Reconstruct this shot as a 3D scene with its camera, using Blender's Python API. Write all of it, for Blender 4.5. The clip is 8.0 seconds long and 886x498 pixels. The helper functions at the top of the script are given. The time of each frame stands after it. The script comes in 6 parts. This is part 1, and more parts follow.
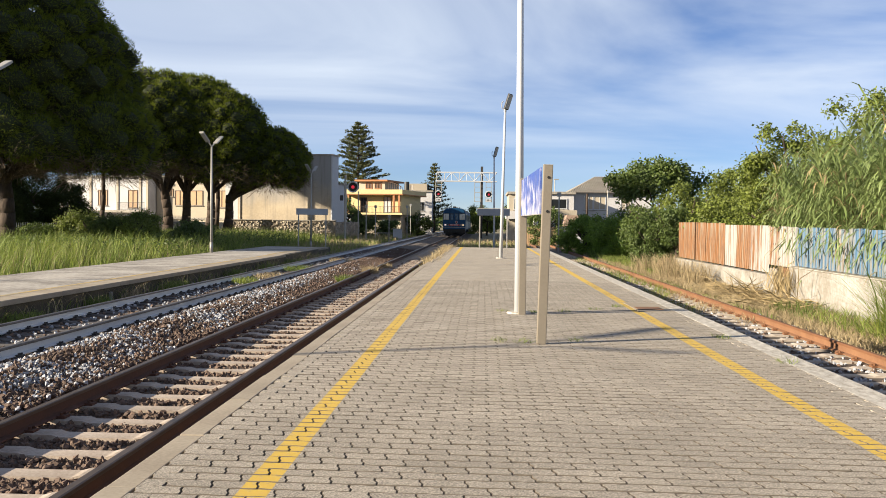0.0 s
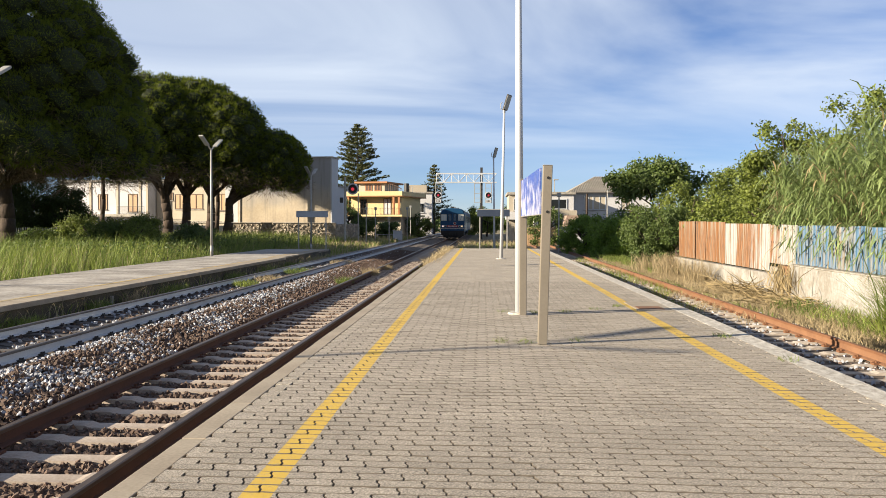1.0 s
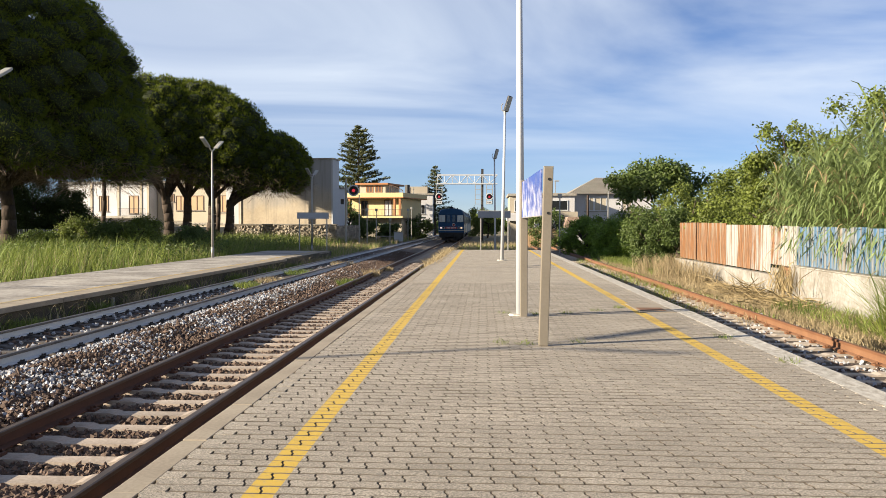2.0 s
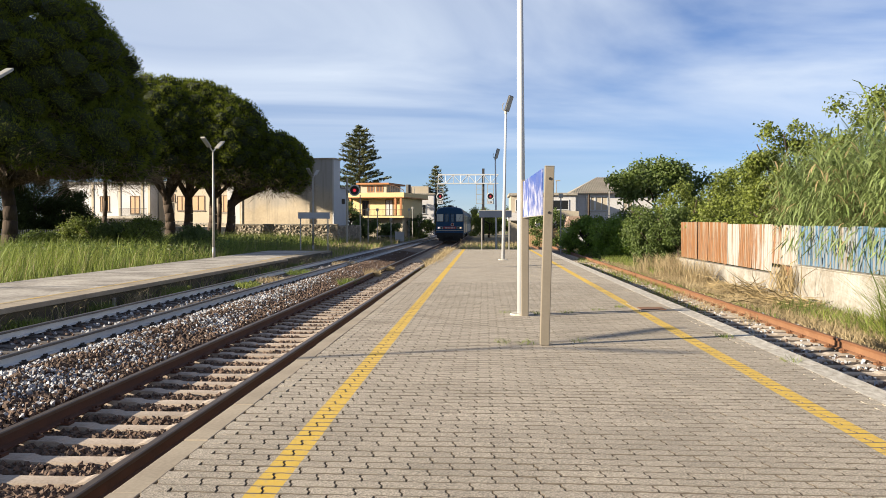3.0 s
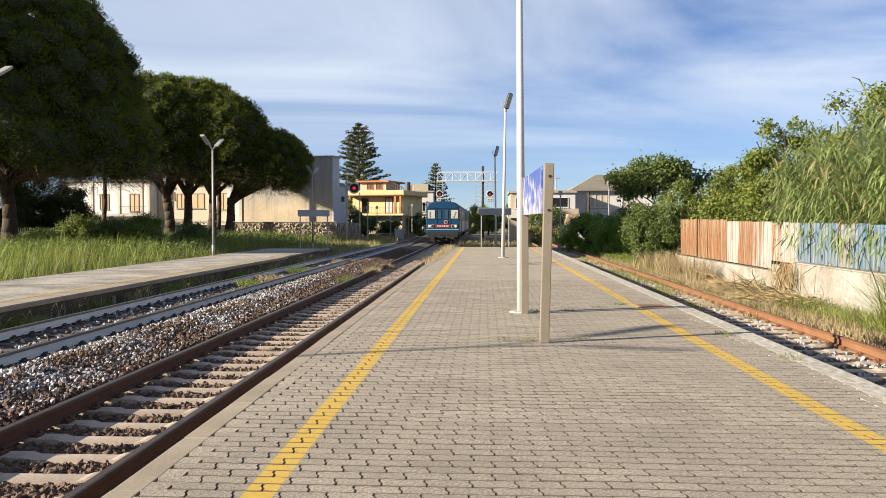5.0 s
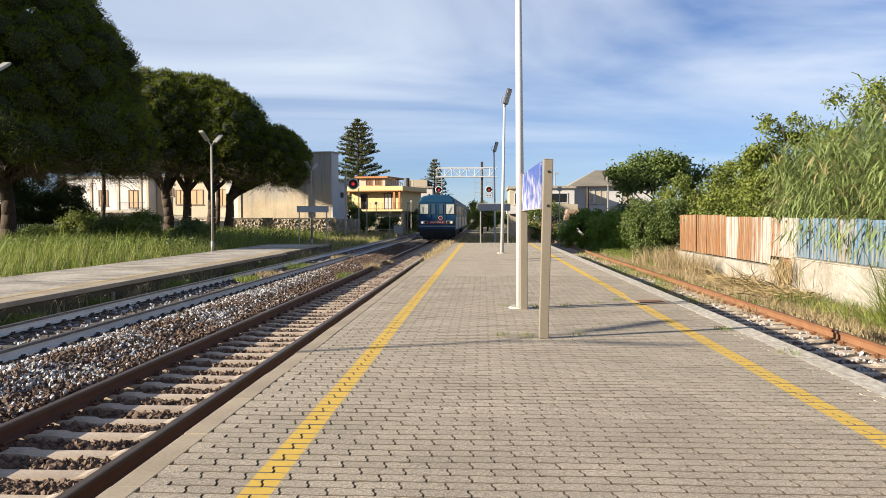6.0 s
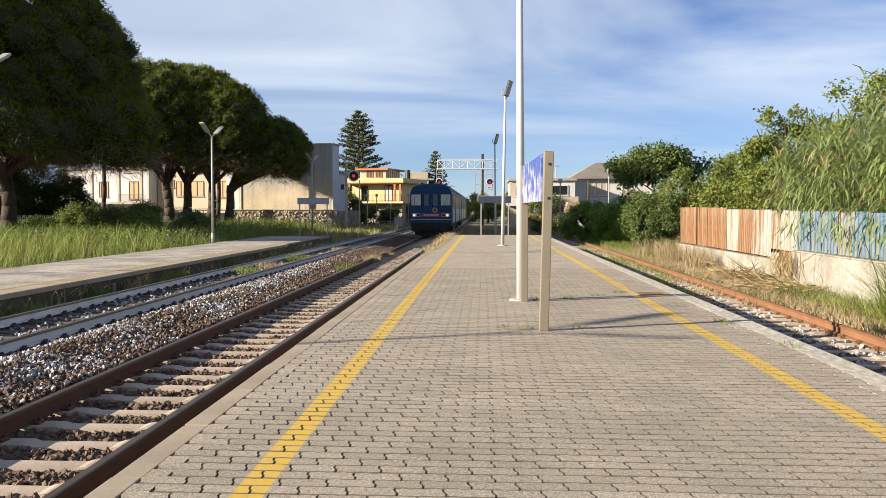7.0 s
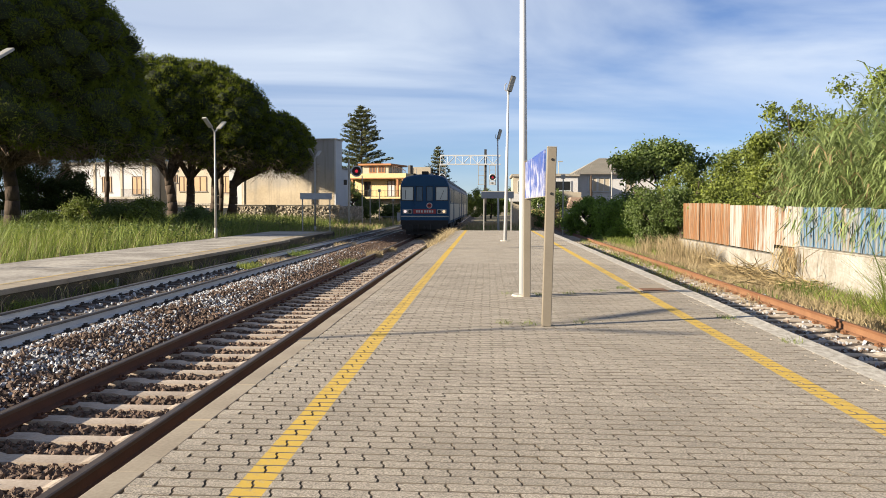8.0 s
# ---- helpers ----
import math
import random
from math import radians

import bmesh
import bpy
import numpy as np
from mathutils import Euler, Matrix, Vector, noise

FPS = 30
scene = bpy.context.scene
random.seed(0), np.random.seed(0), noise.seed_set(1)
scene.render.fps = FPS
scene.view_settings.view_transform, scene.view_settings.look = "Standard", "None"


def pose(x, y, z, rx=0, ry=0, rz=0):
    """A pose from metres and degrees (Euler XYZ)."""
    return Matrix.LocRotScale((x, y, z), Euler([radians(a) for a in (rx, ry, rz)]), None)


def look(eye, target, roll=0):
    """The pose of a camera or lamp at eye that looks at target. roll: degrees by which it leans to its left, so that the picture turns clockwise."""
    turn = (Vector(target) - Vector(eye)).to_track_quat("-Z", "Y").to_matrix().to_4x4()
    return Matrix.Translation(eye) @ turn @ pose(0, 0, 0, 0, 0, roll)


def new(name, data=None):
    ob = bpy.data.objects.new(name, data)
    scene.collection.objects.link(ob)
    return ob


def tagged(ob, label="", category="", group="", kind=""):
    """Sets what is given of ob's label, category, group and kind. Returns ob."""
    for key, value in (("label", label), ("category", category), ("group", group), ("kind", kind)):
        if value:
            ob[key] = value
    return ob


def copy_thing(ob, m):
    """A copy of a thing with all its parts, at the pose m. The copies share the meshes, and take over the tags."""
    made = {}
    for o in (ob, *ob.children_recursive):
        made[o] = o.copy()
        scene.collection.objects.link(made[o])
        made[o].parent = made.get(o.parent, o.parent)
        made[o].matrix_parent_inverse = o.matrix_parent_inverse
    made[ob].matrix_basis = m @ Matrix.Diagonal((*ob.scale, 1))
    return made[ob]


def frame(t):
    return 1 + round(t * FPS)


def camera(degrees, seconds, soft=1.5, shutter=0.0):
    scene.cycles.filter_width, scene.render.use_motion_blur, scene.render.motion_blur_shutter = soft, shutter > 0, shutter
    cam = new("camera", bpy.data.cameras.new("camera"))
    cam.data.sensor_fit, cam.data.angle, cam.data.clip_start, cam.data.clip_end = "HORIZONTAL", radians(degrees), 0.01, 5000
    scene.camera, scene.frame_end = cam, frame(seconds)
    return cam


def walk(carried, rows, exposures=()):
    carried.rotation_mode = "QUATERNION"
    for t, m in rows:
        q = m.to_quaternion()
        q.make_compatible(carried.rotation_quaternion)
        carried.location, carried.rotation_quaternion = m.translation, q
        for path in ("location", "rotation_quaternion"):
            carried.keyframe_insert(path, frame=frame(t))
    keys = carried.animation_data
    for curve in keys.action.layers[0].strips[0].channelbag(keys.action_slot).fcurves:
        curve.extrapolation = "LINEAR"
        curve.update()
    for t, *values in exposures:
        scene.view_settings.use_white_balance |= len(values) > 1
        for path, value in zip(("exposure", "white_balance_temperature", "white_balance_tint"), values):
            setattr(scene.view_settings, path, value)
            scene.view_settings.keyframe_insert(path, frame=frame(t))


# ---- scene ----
cam = camera(54.88, 8.0, soft=0.8)
EYE = (0.0, 0.0, 1.29)


def aim(t, yaw, pitch, roll):
    return t, pose(*EYE) @ pose(0, 0, 0, 0, 0, yaw) @ pose(0, 0, 0, 90 + pitch) @ pose(0, 0, 0, 0, 0, roll)


walk(cam, [
    aim(0.0, 2.654, -1.821, 0.721), aim(0.5, 2.686, -1.826, 0.504), aim(1.0, 2.673, -1.736, 0.204),
    aim(1.5, 2.717, -1.635, 0.182), aim(3.0, 2.804, -1.661, 0.081), aim(3.5, 2.804, -1.631, 0.0),
    aim(4.0, 2.806, -1.631, 0.0), aim(4.5, 2.803, -1.721, 0.052), aim(6.0, 2.728, -2.105, -0.059),
    aim(6.5, 2.76, -2.378, 0.003), aim(7.0, 2.76, -2.633, 0.052), aim(7.5, 2.833, -2.827, 0.063),
    aim(8.0, 2.938, -2.939, 0.139)],
    exposures=[(0.0, 1.52), (8.0, 1.52)])

# ---- light: low evening sun from the far side of the tracks ----
SUN_EL, SUN_AZ = 18.3, 248.0          # degrees, clockwise from +y
world = bpy.data.worlds.new("sky")
scene.world = world
world.use_nodes = True
wt = world.node_tree
wt.nodes.clear()


def sky_world():
    n, l = wt.nodes, wt.links
    out = n.new("ShaderNodeOutputWorld")
    bg = n.new("ShaderNodeBackground")
    bg.inputs["Strength"].default_value = 0.050
    sky = n.new("ShaderNodeTexSky")
    sky.sky_type = "NISHITA"
    sky.sun_disc = False
    sky.sun_elevation, sky.sun_rotation = radians(SUN_EL), radians(SUN_AZ)
    sky.air_density, sky.dust_density, sky.ozone_density = 1.0, 0.0, 5.0
    sky.altitude = 2200
    tc = n.new("ShaderNodeTexCoord")
    sep = n.new("ShaderNodeSeparateXYZ")
    l.new(tc.outputs["Generated"], sep.inputs[0])
    # clouds on a flat layer: direction over height
    zc = n.new("ShaderNodeMath"); zc.operation = "MAXIMUM"; zc.inputs[1].default_value = 0.0
    l.new(sep.outputs["Z"], zc.inputs[0])
    za = n.new("ShaderNodeMath"); za.operation = "ADD"; za.inputs[1].default_value = 0.12
    l.new(zc.outputs[0], za.inputs[0])
    dv = n.new("ShaderNodeVectorMath"); dv.operation = "DIVIDE"
    cmb = n.new("ShaderNodeCombineXYZ")
    for k in range(3):
        l.new(za.outputs[0], cmb.inputs[k])
    l.new(tc.outputs["Generated"], dv.inputs[0]); l.new(cmb.outputs[0], dv.inputs[1])
    mp = n.new("ShaderNodeMapping")
    mp.inputs["Scale"].default_value = (0.75, 1.0, 0.0)
    mp.inputs["Rotation"].default_value = (0, 0, radians(-12))
    mp.inputs["Location"].default_value = (0.35, 0.9, 0)
    l.new(dv.outputs[0], mp.inputs[0])
    big = n.new("ShaderNodeTexNoise")
    big.inputs["Scale"].default_value, big.inputs["Detail"].default_value = 0.5, 7
    big.inputs["Roughness"].default_value, big.inputs["Distortion"].default_value = 0.50, 0.9
    l.new(mp.outputs[0], big.inputs["Vector"])
    rmp = n.new("ShaderNodeValToRGB")
    rmp.color_ramp.elements[0].position, rmp.color_ramp.elements[1].position = 0.35, 0.58
    l.new(big.outputs["Fac"], rmp.inputs[0])
    fade = n.new("ShaderNodeMapRange")          # fewer clouds low over the horizon
    fade.inputs[1].default_value, fade.inputs[2].default_value = 0.05, 0.17
    fade.inputs[3].default_value, fade.inputs[4].default_value = 0.12, 1.0
    l.new(sep.outputs["Z"], fade.inputs[0])
    mul = n.new("ShaderNodeMath"); mul.operation = "MULTIPLY"
    thin = n.new("ShaderNodeMapRange")          # clouds thinned overhead, out of view, to cut the fill in shadows
    thin.inputs[1].default_value, thin.inputs[2].default_value = 0.35, 0.75
    thin.inputs[3].default_value, thin.inputs[4].default_value = 1.0, 0.22
    l.new(sep.outputs["Z"], thin.inputs[0])
    both = n.new("ShaderNodeMath"); both.operation = "MULTIPLY"
    l.new(fade.outputs[0], both.inputs[0]); l.new(thin.outputs[0], both.inputs[1])
    l.new(rmp.outputs[0], mul.inputs[0]); l.new(both.outputs[0], mul.inputs[1])
    mul2 = n.new("ShaderNodeMath"); mul2.operation = "MULTIPLY_ADD"
    mul2.inputs[1].default_value, mul2.inputs[2].default_value = 0.84, 0.08
    l.new(mul.outputs[0], mul2.inputs[0])
    mix = n.new("ShaderNodeMix"); mix.data_type = "RGBA"
    mix.inputs["B"].default_value = (6.05, 6.65, 7.45, 1)
    air = n.new("ShaderNodeVectorMath"); air.operation = "MULTIPLY"      # a clean blue sea-side air
    air.inputs[1].default_value = (0.83, 0.80, 0.885)
    l.new(sky.outputs[0], air.inputs[0])
    l.new(mul2.outputs[0], mix.inputs["Factor"]); l.new(air.outputs[0], mix.inputs["A"])
    l.new(mix.outputs["Result"], bg.inputs["Color"])
    l.new(bg.outputs[0], out.inputs[0])


sky_world()
sun_data = bpy.data.lights.new("sun", "SUN")
sun_data.energy, sun_data.angle, sun_data.color = 5.0, radians(0.55), (1.0, 0.86, 0.65)
sun = new("sun", sun_data)
sd = Vector((math.sin(radians(SUN_AZ)) * math.cos(radians(SUN_EL)), math.cos(radians(SUN_AZ)) * math.cos(radians(SUN_EL)), math.sin(radians(SUN_EL))))
sun.matrix_world = look(sd * 100, (0, 0, 0))


# ---- materials ----
ALBEDO_SCALE = 0.605          # one factor on all base colours, balancing exposure, sun and sky


def mat(name, col, rough=0.8, col2=None, scale=3.0, fine=40.0, amount=0.5, bump=0.3, bump_d=0.004, metal=0.0,
        island=0.0, objrand=0.0, translucent=None, stretch=(1, 1, 1), spec=0.5, emit=None, emit_s=0.0, coat=0.0):
    """A surface whose colour drifts between two tones at two scales, with fine relief."""
    m = bpy.data.materials.new(name)
    m.use_nodes = True
    n, l = m.node_tree.nodes, m.node_tree.links
    p = n["Principled BSDF"]
    out = n["Material Output"]
    p.inputs["Roughness"].default_value = rough
    p.inputs["Metallic"].default_value = metal
    p.inputs["Specular IOR Level"].default_value = spec
    p.inputs["Coat Weight"].default_value = coat
    col2 = col2 or tuple(c * 0.7 for c in col)
    col, col2 = tuple(c * ALBEDO_SCALE for c in col), tuple(c * ALBEDO_SCALE for c in col2)
    tc = n.new("ShaderNodeTexCoord")
    mp = n.new("ShaderNodeMapping")
    mp.inputs["Scale"].default_value = stretch
    l.new(tc.outputs["Object"], mp.inputs[0])
    a = n.new("ShaderNodeTexNoise"); a.inputs["Scale"].default_value = scale; a.inputs["Detail"].default_value = 4
    b = n.new("ShaderNodeTexNoise"); b.inputs["Scale"].default_value = fine; b.inputs["Detail"].default_value = 3
    l.new(mp.outputs[0], a.inputs["Vector"]); l.new(mp.outputs[0], b.inputs["Vector"])
    add = n.new("ShaderNodeMath"); add.operation = "MULTIPLY_ADD"; add.inputs[1].default_value = 0.6
    sub = n.new("ShaderNodeMath"); sub.operation = "MULTIPLY"; sub.inputs[1].default_value = 0.4
    l.new(b.outputs["Fac"], sub.inputs[0])
    l.new(a.outputs["Fac"], add.inputs[0]); l.new(sub.outputs[0], add.inputs[2])
    rng = n.new("ShaderNodeMapRange")
    w = 0.22 / max(amount, 0.05)
    rng.inputs[1].default_value, rng.inputs[2].default_value = 0.5 - w * 0.5, 0.5 + w * 0.5
    l.new(add.outputs[0], rng.inputs[0])
    last = rng.outputs[0]
    mix = n.new("ShaderNodeMix"); mix.data_type = "RGBA"
    mix.inputs["A"].default_value = (*col2, 1); mix.inputs["B"].default_value = (*col, 1)
    l.new(last, mix.inputs["Factor"])
    colour = mix.outputs["Result"]
    for on, node, sock in ((island, "ShaderNodeNewGeometry", "Random Per Island"), (objrand, "ShaderNodeObjectInfo", "Random")):
        if on:
            r = n.new(node)
            hs = n.new("ShaderNodeHueSaturation")
            mr = n.new("ShaderNodeMapRange")
            mr.inputs[3].default_value, mr.inputs[4].default_value = 1 - on, 1 + on
            l.new(r.outputs[sock], mr.inputs[0]); l.new(mr.outputs[0], hs.inputs["Value"])
            l.new(colour, hs.inputs["Color"])
            colour = hs.outputs[0]
    l.new(colour, p.inputs["Base Color"])
    if bump:
        bp = n.new("ShaderNodeBump"); bp.inputs["Strength"].default_value = bump; bp.inputs["Distance"].default_value = bump_d
        l.new(add.outputs[0], bp.inputs["Height"]); l.new(bp.outputs[0], p.inputs["Normal"])
    if emit:
        p.inputs["Emission Color"].default_value = (*emit, 1); p.inputs["Emission Strength"].default_value = emit_s
    if translucent:
        tr = n.new("ShaderNodeBsdfTranslucent"); ms = n.new("ShaderNodeMixShader")
        ms.inputs[0].default_value = translucent
        l.new(colour, tr.inputs[0]); l.new(p.outputs[0], ms.inputs[1]); l.new(tr.outputs[0], ms.inputs[2])
        l.new(ms.outputs[0], out.inputs[0])
    return m


def rusty(name, paint, rust, cover=0.5, along=(6, 6, 0.7)):
    """Sheet metal with streaks of rust running down through the paint."""
    m = mat(name, paint, 0.6, tuple(c * 0.85 for c in paint), 2.0, 60, 0.4, 0.25)
    n, l = m.node_tree.nodes, m.node_tree.links
    p = n["Principled BSDF"]
    base = p.inputs["Base Color"].links[0].from_socket
    tc = n.new("ShaderNodeTexCoord"); mp = n.new("ShaderNodeMapping"); mp.inputs["Scale"].default_value = along
    l.new(tc.outputs["Object"], mp.inputs[0])
    a = n.new("ShaderNodeTexNoise"); a.inputs["Scale"].default_value = 1.0; a.inputs["Detail"].default_value = 6; a.inputs["Roughness"].default_value = 0.65
    l.new(mp.outputs[0], a.inputs["Vector"])
    r = n.new("ShaderNodeMapRange")
    e = 0.68 - 0.36 * cover
    r.inputs[1].default_value, r.inputs[2].default_value = e - 0.05, e + 0.06
    l.new(a.outputs["Fac"], r.inputs[0])
    b = n.new("ShaderNodeTexNoise"); b.inputs["Scale"].default_value = 5; b.inputs["Detail"].default_value = 5
    l.new(mp.outputs[0], b.inputs["Vector"])
    rm = n.new("ShaderNodeMix"); rm.data_type = "RGBA"
    rm.inputs["A"].default_value = (*[c * 0.26 for c in rust], 1); rm.inputs["B"].default_value = (*[c * ALBEDO_SCALE for c in rust], 1)
    bs = n.new("ShaderNodeMapRange"); bs.inputs[1].default_value, bs.inputs[2].default_value = .36, .60
    l.new(b.outputs["Fac"], bs.inputs[0]); l.new(bs.outputs[0], rm.inputs["Factor"])
    mx = n.new("ShaderNodeMix"); mx.data_type = "RGBA"
    l.new(r.outputs[0], mx.inputs["Factor"]); l.new(base, mx.inputs["A"]); l.new(rm.outputs["Result"], mx.inputs["B"])
    l.new(mx.outputs["Result"], p.inputs["Base Color"])
    return m


M = {}
M["paver"] = mat("paver", (0.535, 0.475, 0.395), 0.9, (0.335, 0.295, 0.243), 38.0, 210, 1.0, 1.0, 0.006, island=0.09, objrand=0.09)
M["joint"] = mat("joint", (0.20, 0.165, 0.125), 0.95, (0.11, 0.09, 0.07), 4, 60, 0.7)
M["kerb_pale"] = mat("kerb_pale", (0.84, 0.80, 0.73), 0.9, (0.44, 0.40, 0.34), 12.0, 60, 0.95, 0.9, 0.008, objrand=0.08, stretch=(1.3, .6, 1))
M["kerb"] = mat("kerb", (0.52, 0.45, 0.35), 0.85, (0.35, 0.29, 0.22), 1.7, 45, 0.8, 0.6, objrand=0.08)
M["faded_yellow"] = mat("faded_yellow", (0.66, 0.45, 0.14), 0.85, (0.50, 0.42, 0.28), 1.2, 14, 0.9, 0.3)
M["concrete"] = mat("concrete", (0.56, 0.52, 0.46), 0.9, (0.28, 0.25, 0.21), 3.5, 30, 0.95, 0.5, 0.008)
M["old_slab"] = mat("old_slab", (0.66, 0.62, 0.56), 0.9, (0.30, 0.27, 0.24), 0.9, 9, 0.95, 0.4, 0.006, objrand=0.06)
M["mossy"] = mat("mossy", (0.16, 0.125, 0.08), 0.95, (0.06, 0.055, 0.032), 1.5, 20, 0.8, 0.6, 0.01)
M["sleeper_dark"] = mat("sleeper_dark", (0.16, 0.14, 0.13), 0.9, (0.09, 0.08, 0.08), 2.5, 40, 0.7, 0.5, objrand=0.12)
M["sleeper_pale"] = mat("sleeper_pale", (0.70, 0.63, 0.55), 0.9, (0.46, 0.38, 0.31), 2.5, 40, 0.8, 0.5, objrand=0.12)
M["sleeper"] = mat("sleeper", (0.72, 0.62, 0.53), 0.9, (0.40, 0.32, 0.26), 2.5, 40, 0.7, 0.5, objrand=0.12)
M["rail"] = mat("rail", (0.155, 0.060, 0.034), 0.75, (0.078, 0.032, 0.020), 3, 40, 0.6, 0.4)
M["rail_orange"] = mat("rail_orange", (0.34, 0.17, 0.085), 0.85, (0.21, 0.095, 0.046), 3, 40, 0.6, 0.4)
M["rail_rust"] = mat("rail_rust", (0.27, 0.118, 0.050), 0.8, (0.16, 0.064, 0.027), 3, 40, 0.6, 0.4)
M["rail_dark"] = mat("rail_dark", (0.20, 0.19, 0.20), 0.5, (0.12, 0.11, 0.11), 3, 40, 0.6, 0.2, metal=0.4)
M["rail_white"] = mat("rail_white", (0.95, 0.98, 1.0), 0.6, (0.72, 0.75, 0.80), 2, 40, 0.5, 0.2)
M["rail_top"] = mat("rail_top", (0.20, 0.15, 0.12), 0.45, (0.12, 0.085, 0.065), 4, 40, 0.5, 0.1, metal=0.6)
M["stone_white"] = mat("stone_white", (0.66, 0.70, 0.78), 0.85, (0.40, 0.40, 0.43), 6, 60, 0.6, 0.3, island=0.25)
M["stone_brown"] = mat("stone_brown", (0.22, 0.15, 0.115), 0.9, (0.11, 0.07, 0.052), 6, 60, 0.6, 0.3, island=0.35)
M["bed"] = mat("bed", (0.17, 0.13, 0.10), 0.95, (0.08, 0.06, 0.05), 2.0, 25, 0.8, 0.8, 0.03)
M["earth"] = mat("earth", (0.32, 0.26, 0.15), 0.95, (0.17, 0.15, 0.07), 0.25, 6, 0.8, 0.6, 0.03)
M["grass"] = mat("grass", (0.36, 0.43, 0.085), 0.7, (0.15, 0.23, 0.04), 0.5, 5, 0.9, 0, island=0.35, translucent=0.4)
M["drygrass"] = mat("drygrass", (0.66, 0.54, 0.33), 0.8, (0.44, 0.34, 0.19), 1.0, 8, 0.7, 0, island=0.25, translucent=0.3)
M["twig"] = mat("twig", (0.27, 0.20, 0.135), 0.9, (0.14, 0.10, 0.068), 1, 8, 0.7, 0, island=0.4)
# near-black green that paints the shade between needle clumps
M["pine_shade"] = mat("pine_shade", (0.035, 0.050, 0.008), 0.95, (0.012, 0.020, 0.004), 3.5, 14, 0.8, 0.8, 0.08)
M["pine"] = mat("pine", (0.225, 0.27, 0.036), 0.9, (0.115, 0.155, 0.022), 0.9, 4, 0.8, 0, island=0.16, translucent=0.32, spec=.08)
# dark conifer green with the pines' shade mixed into the tone
M["shrub_shaded"] = mat("shrub_shaded", (0.09, 0.12, 0.03), 0.85, (0.04, 0.06, 0.015), 0.8, 6, 0.8, 0, island=0.3, translucent=0.15, spec=.2)
M["araucaria"] = mat("araucaria", (0.16, 0.17, 0.05), 0.7, (0.06, 0.08, 0.026), 0.5, 4, 0.7, 0, island=0.3, translucent=0.2)
M["leaf"] = mat("leaf", (0.30, 0.36, 0.06), 0.6, (0.14, 0.195, 0.03), 0.6, 5, 0.7, 0, island=0.4, translucent=0.4)
M["leaf_dark"] = mat("leaf_dark", (0.185, 0.26, 0.05), 0.6, (0.08, 0.13, 0.028), 0.6, 5, 0.7, 0, island=0.35, translucent=0.35)
M["leaf_bright"] = mat("leaf_bright", (0.36, 0.52, 0.06), 0.6, (0.17, 0.29, 0.035), 0.6, 5, 0.7, 0, island=0.4, translucent=0.4)
M["reed"] = mat("reed", (0.36, 0.45, 0.17), 0.5, (0.20, 0.29, 0.09), 0.6, 5, 0.7, 0, island=0.35, translucent=0.35)
M["reed_dry"] = mat("reed_dry", (0.56, 0.44, 0.24), 0.7, (0.36, 0.27, 0.13), 0.8, 5, 0.7, 0, island=0.3, translucent=0.3)
M["bark"] = mat("bark", (0.115, 0.08, 0.058), 0.95, (0.05, 0.034, 0.026), 3, 18, 0.8, 0.9, 0.04, stretch=(1, 1, 0.3))
M["white_paint"] = mat("white_paint", (0.76, 0.79, 0.84), 0.45, (0.70, 0.72, 0.75), 1.5, 30, 0.4, 0.1)
M["galv"] = mat("galv", (0.56, 0.55, 0.52), 0.55, (0.44, 0.42, 0.39), 5, 50, 0.5, 0.1, metal=0.25)
M["post_beige"] = mat("post_beige", (0.38, 0.33, 0.26), 0.55, (0.30, 0.255, 0.195), 2, 40, 0.5, 0.1, metal=0.15)
M["dark_metal"] = mat("dark_metal", (0.06, 0.055, 0.05), 0.6, (0.035, 0.03, 0.03), 4, 40, 0.5, 0.1)
M["lamp_glass"] = mat("lamp_glass", (0.55, 0.56, 0.56), 0.3, (0.45, 0.45, 0.44), 6, 40, 0.4, 0)
M["black"] = mat("black", (0.02, 0.02, 0.02), 0.6, (0.012, 0.012, 0.012), 4, 40, 0.4, 0.1)
M["plaster_white"] = mat("plaster_white", (0.80, 0.80, 0.83), 0.9, (0.62, 0.60, 0.60), 0.4, 6, 0.6, 0.2)
M["plaster_cream"] = mat("plaster_cream", (0.65, 0.575, 0.46), 0.9, (0.53, 0.46, 0.36), 0.35, 6, 0.6, 0.2)
M["plaster_yellow"] = mat("plaster_yellow", (0.84, 0.69, 0.38), 0.9, (0.74, 0.58, 0.3), 0.4, 6, 0.5, 0.2)
M["plaster_bluegrey"] = mat("plaster_bluegrey", (0.74, 0.76, 0.80), 0.85, (0.60, 0.62, 0.66), 0.4, 5, 0.6, 0.2)
M["orange_trim"] = mat("orange_trim", (0.55, 0.25, 0.10), 0.8, (0.45, 0.19, 0.08), 0.8, 8, 0.5, 0.1)
M["rooftile"] = mat("rooftile", (0.50, 0.45, 0.38), 0.9, (0.34, 0.30, 0.25), 0.8, 10, 0.7, 0.4)
M["rooftile_red"] = mat("rooftile_red", (0.36, 0.17, 0.10), 0.9, (0.24, 0.11, 0.07), 0.8, 10, 0.7, 0.4)
M["rooftile_pink"] = mat("rooftile_pink", (0.50, 0.36, 0.28), 0.9, (0.36, 0.25, 0.19), 0.8, 10, 0.7, 0.4)
M["shutter"] = mat("shutter", (0.66, 0.44, 0.26), 0.7, (0.56, 0.36, 0.2), 1, 30, 0.5, 0.1)
M["brown_wood"] = mat("brown_wood", (0.13, 0.06, 0.035), 0.6, (0.08, 0.04, 0.025), 1, 30, 0.5, 0.1)
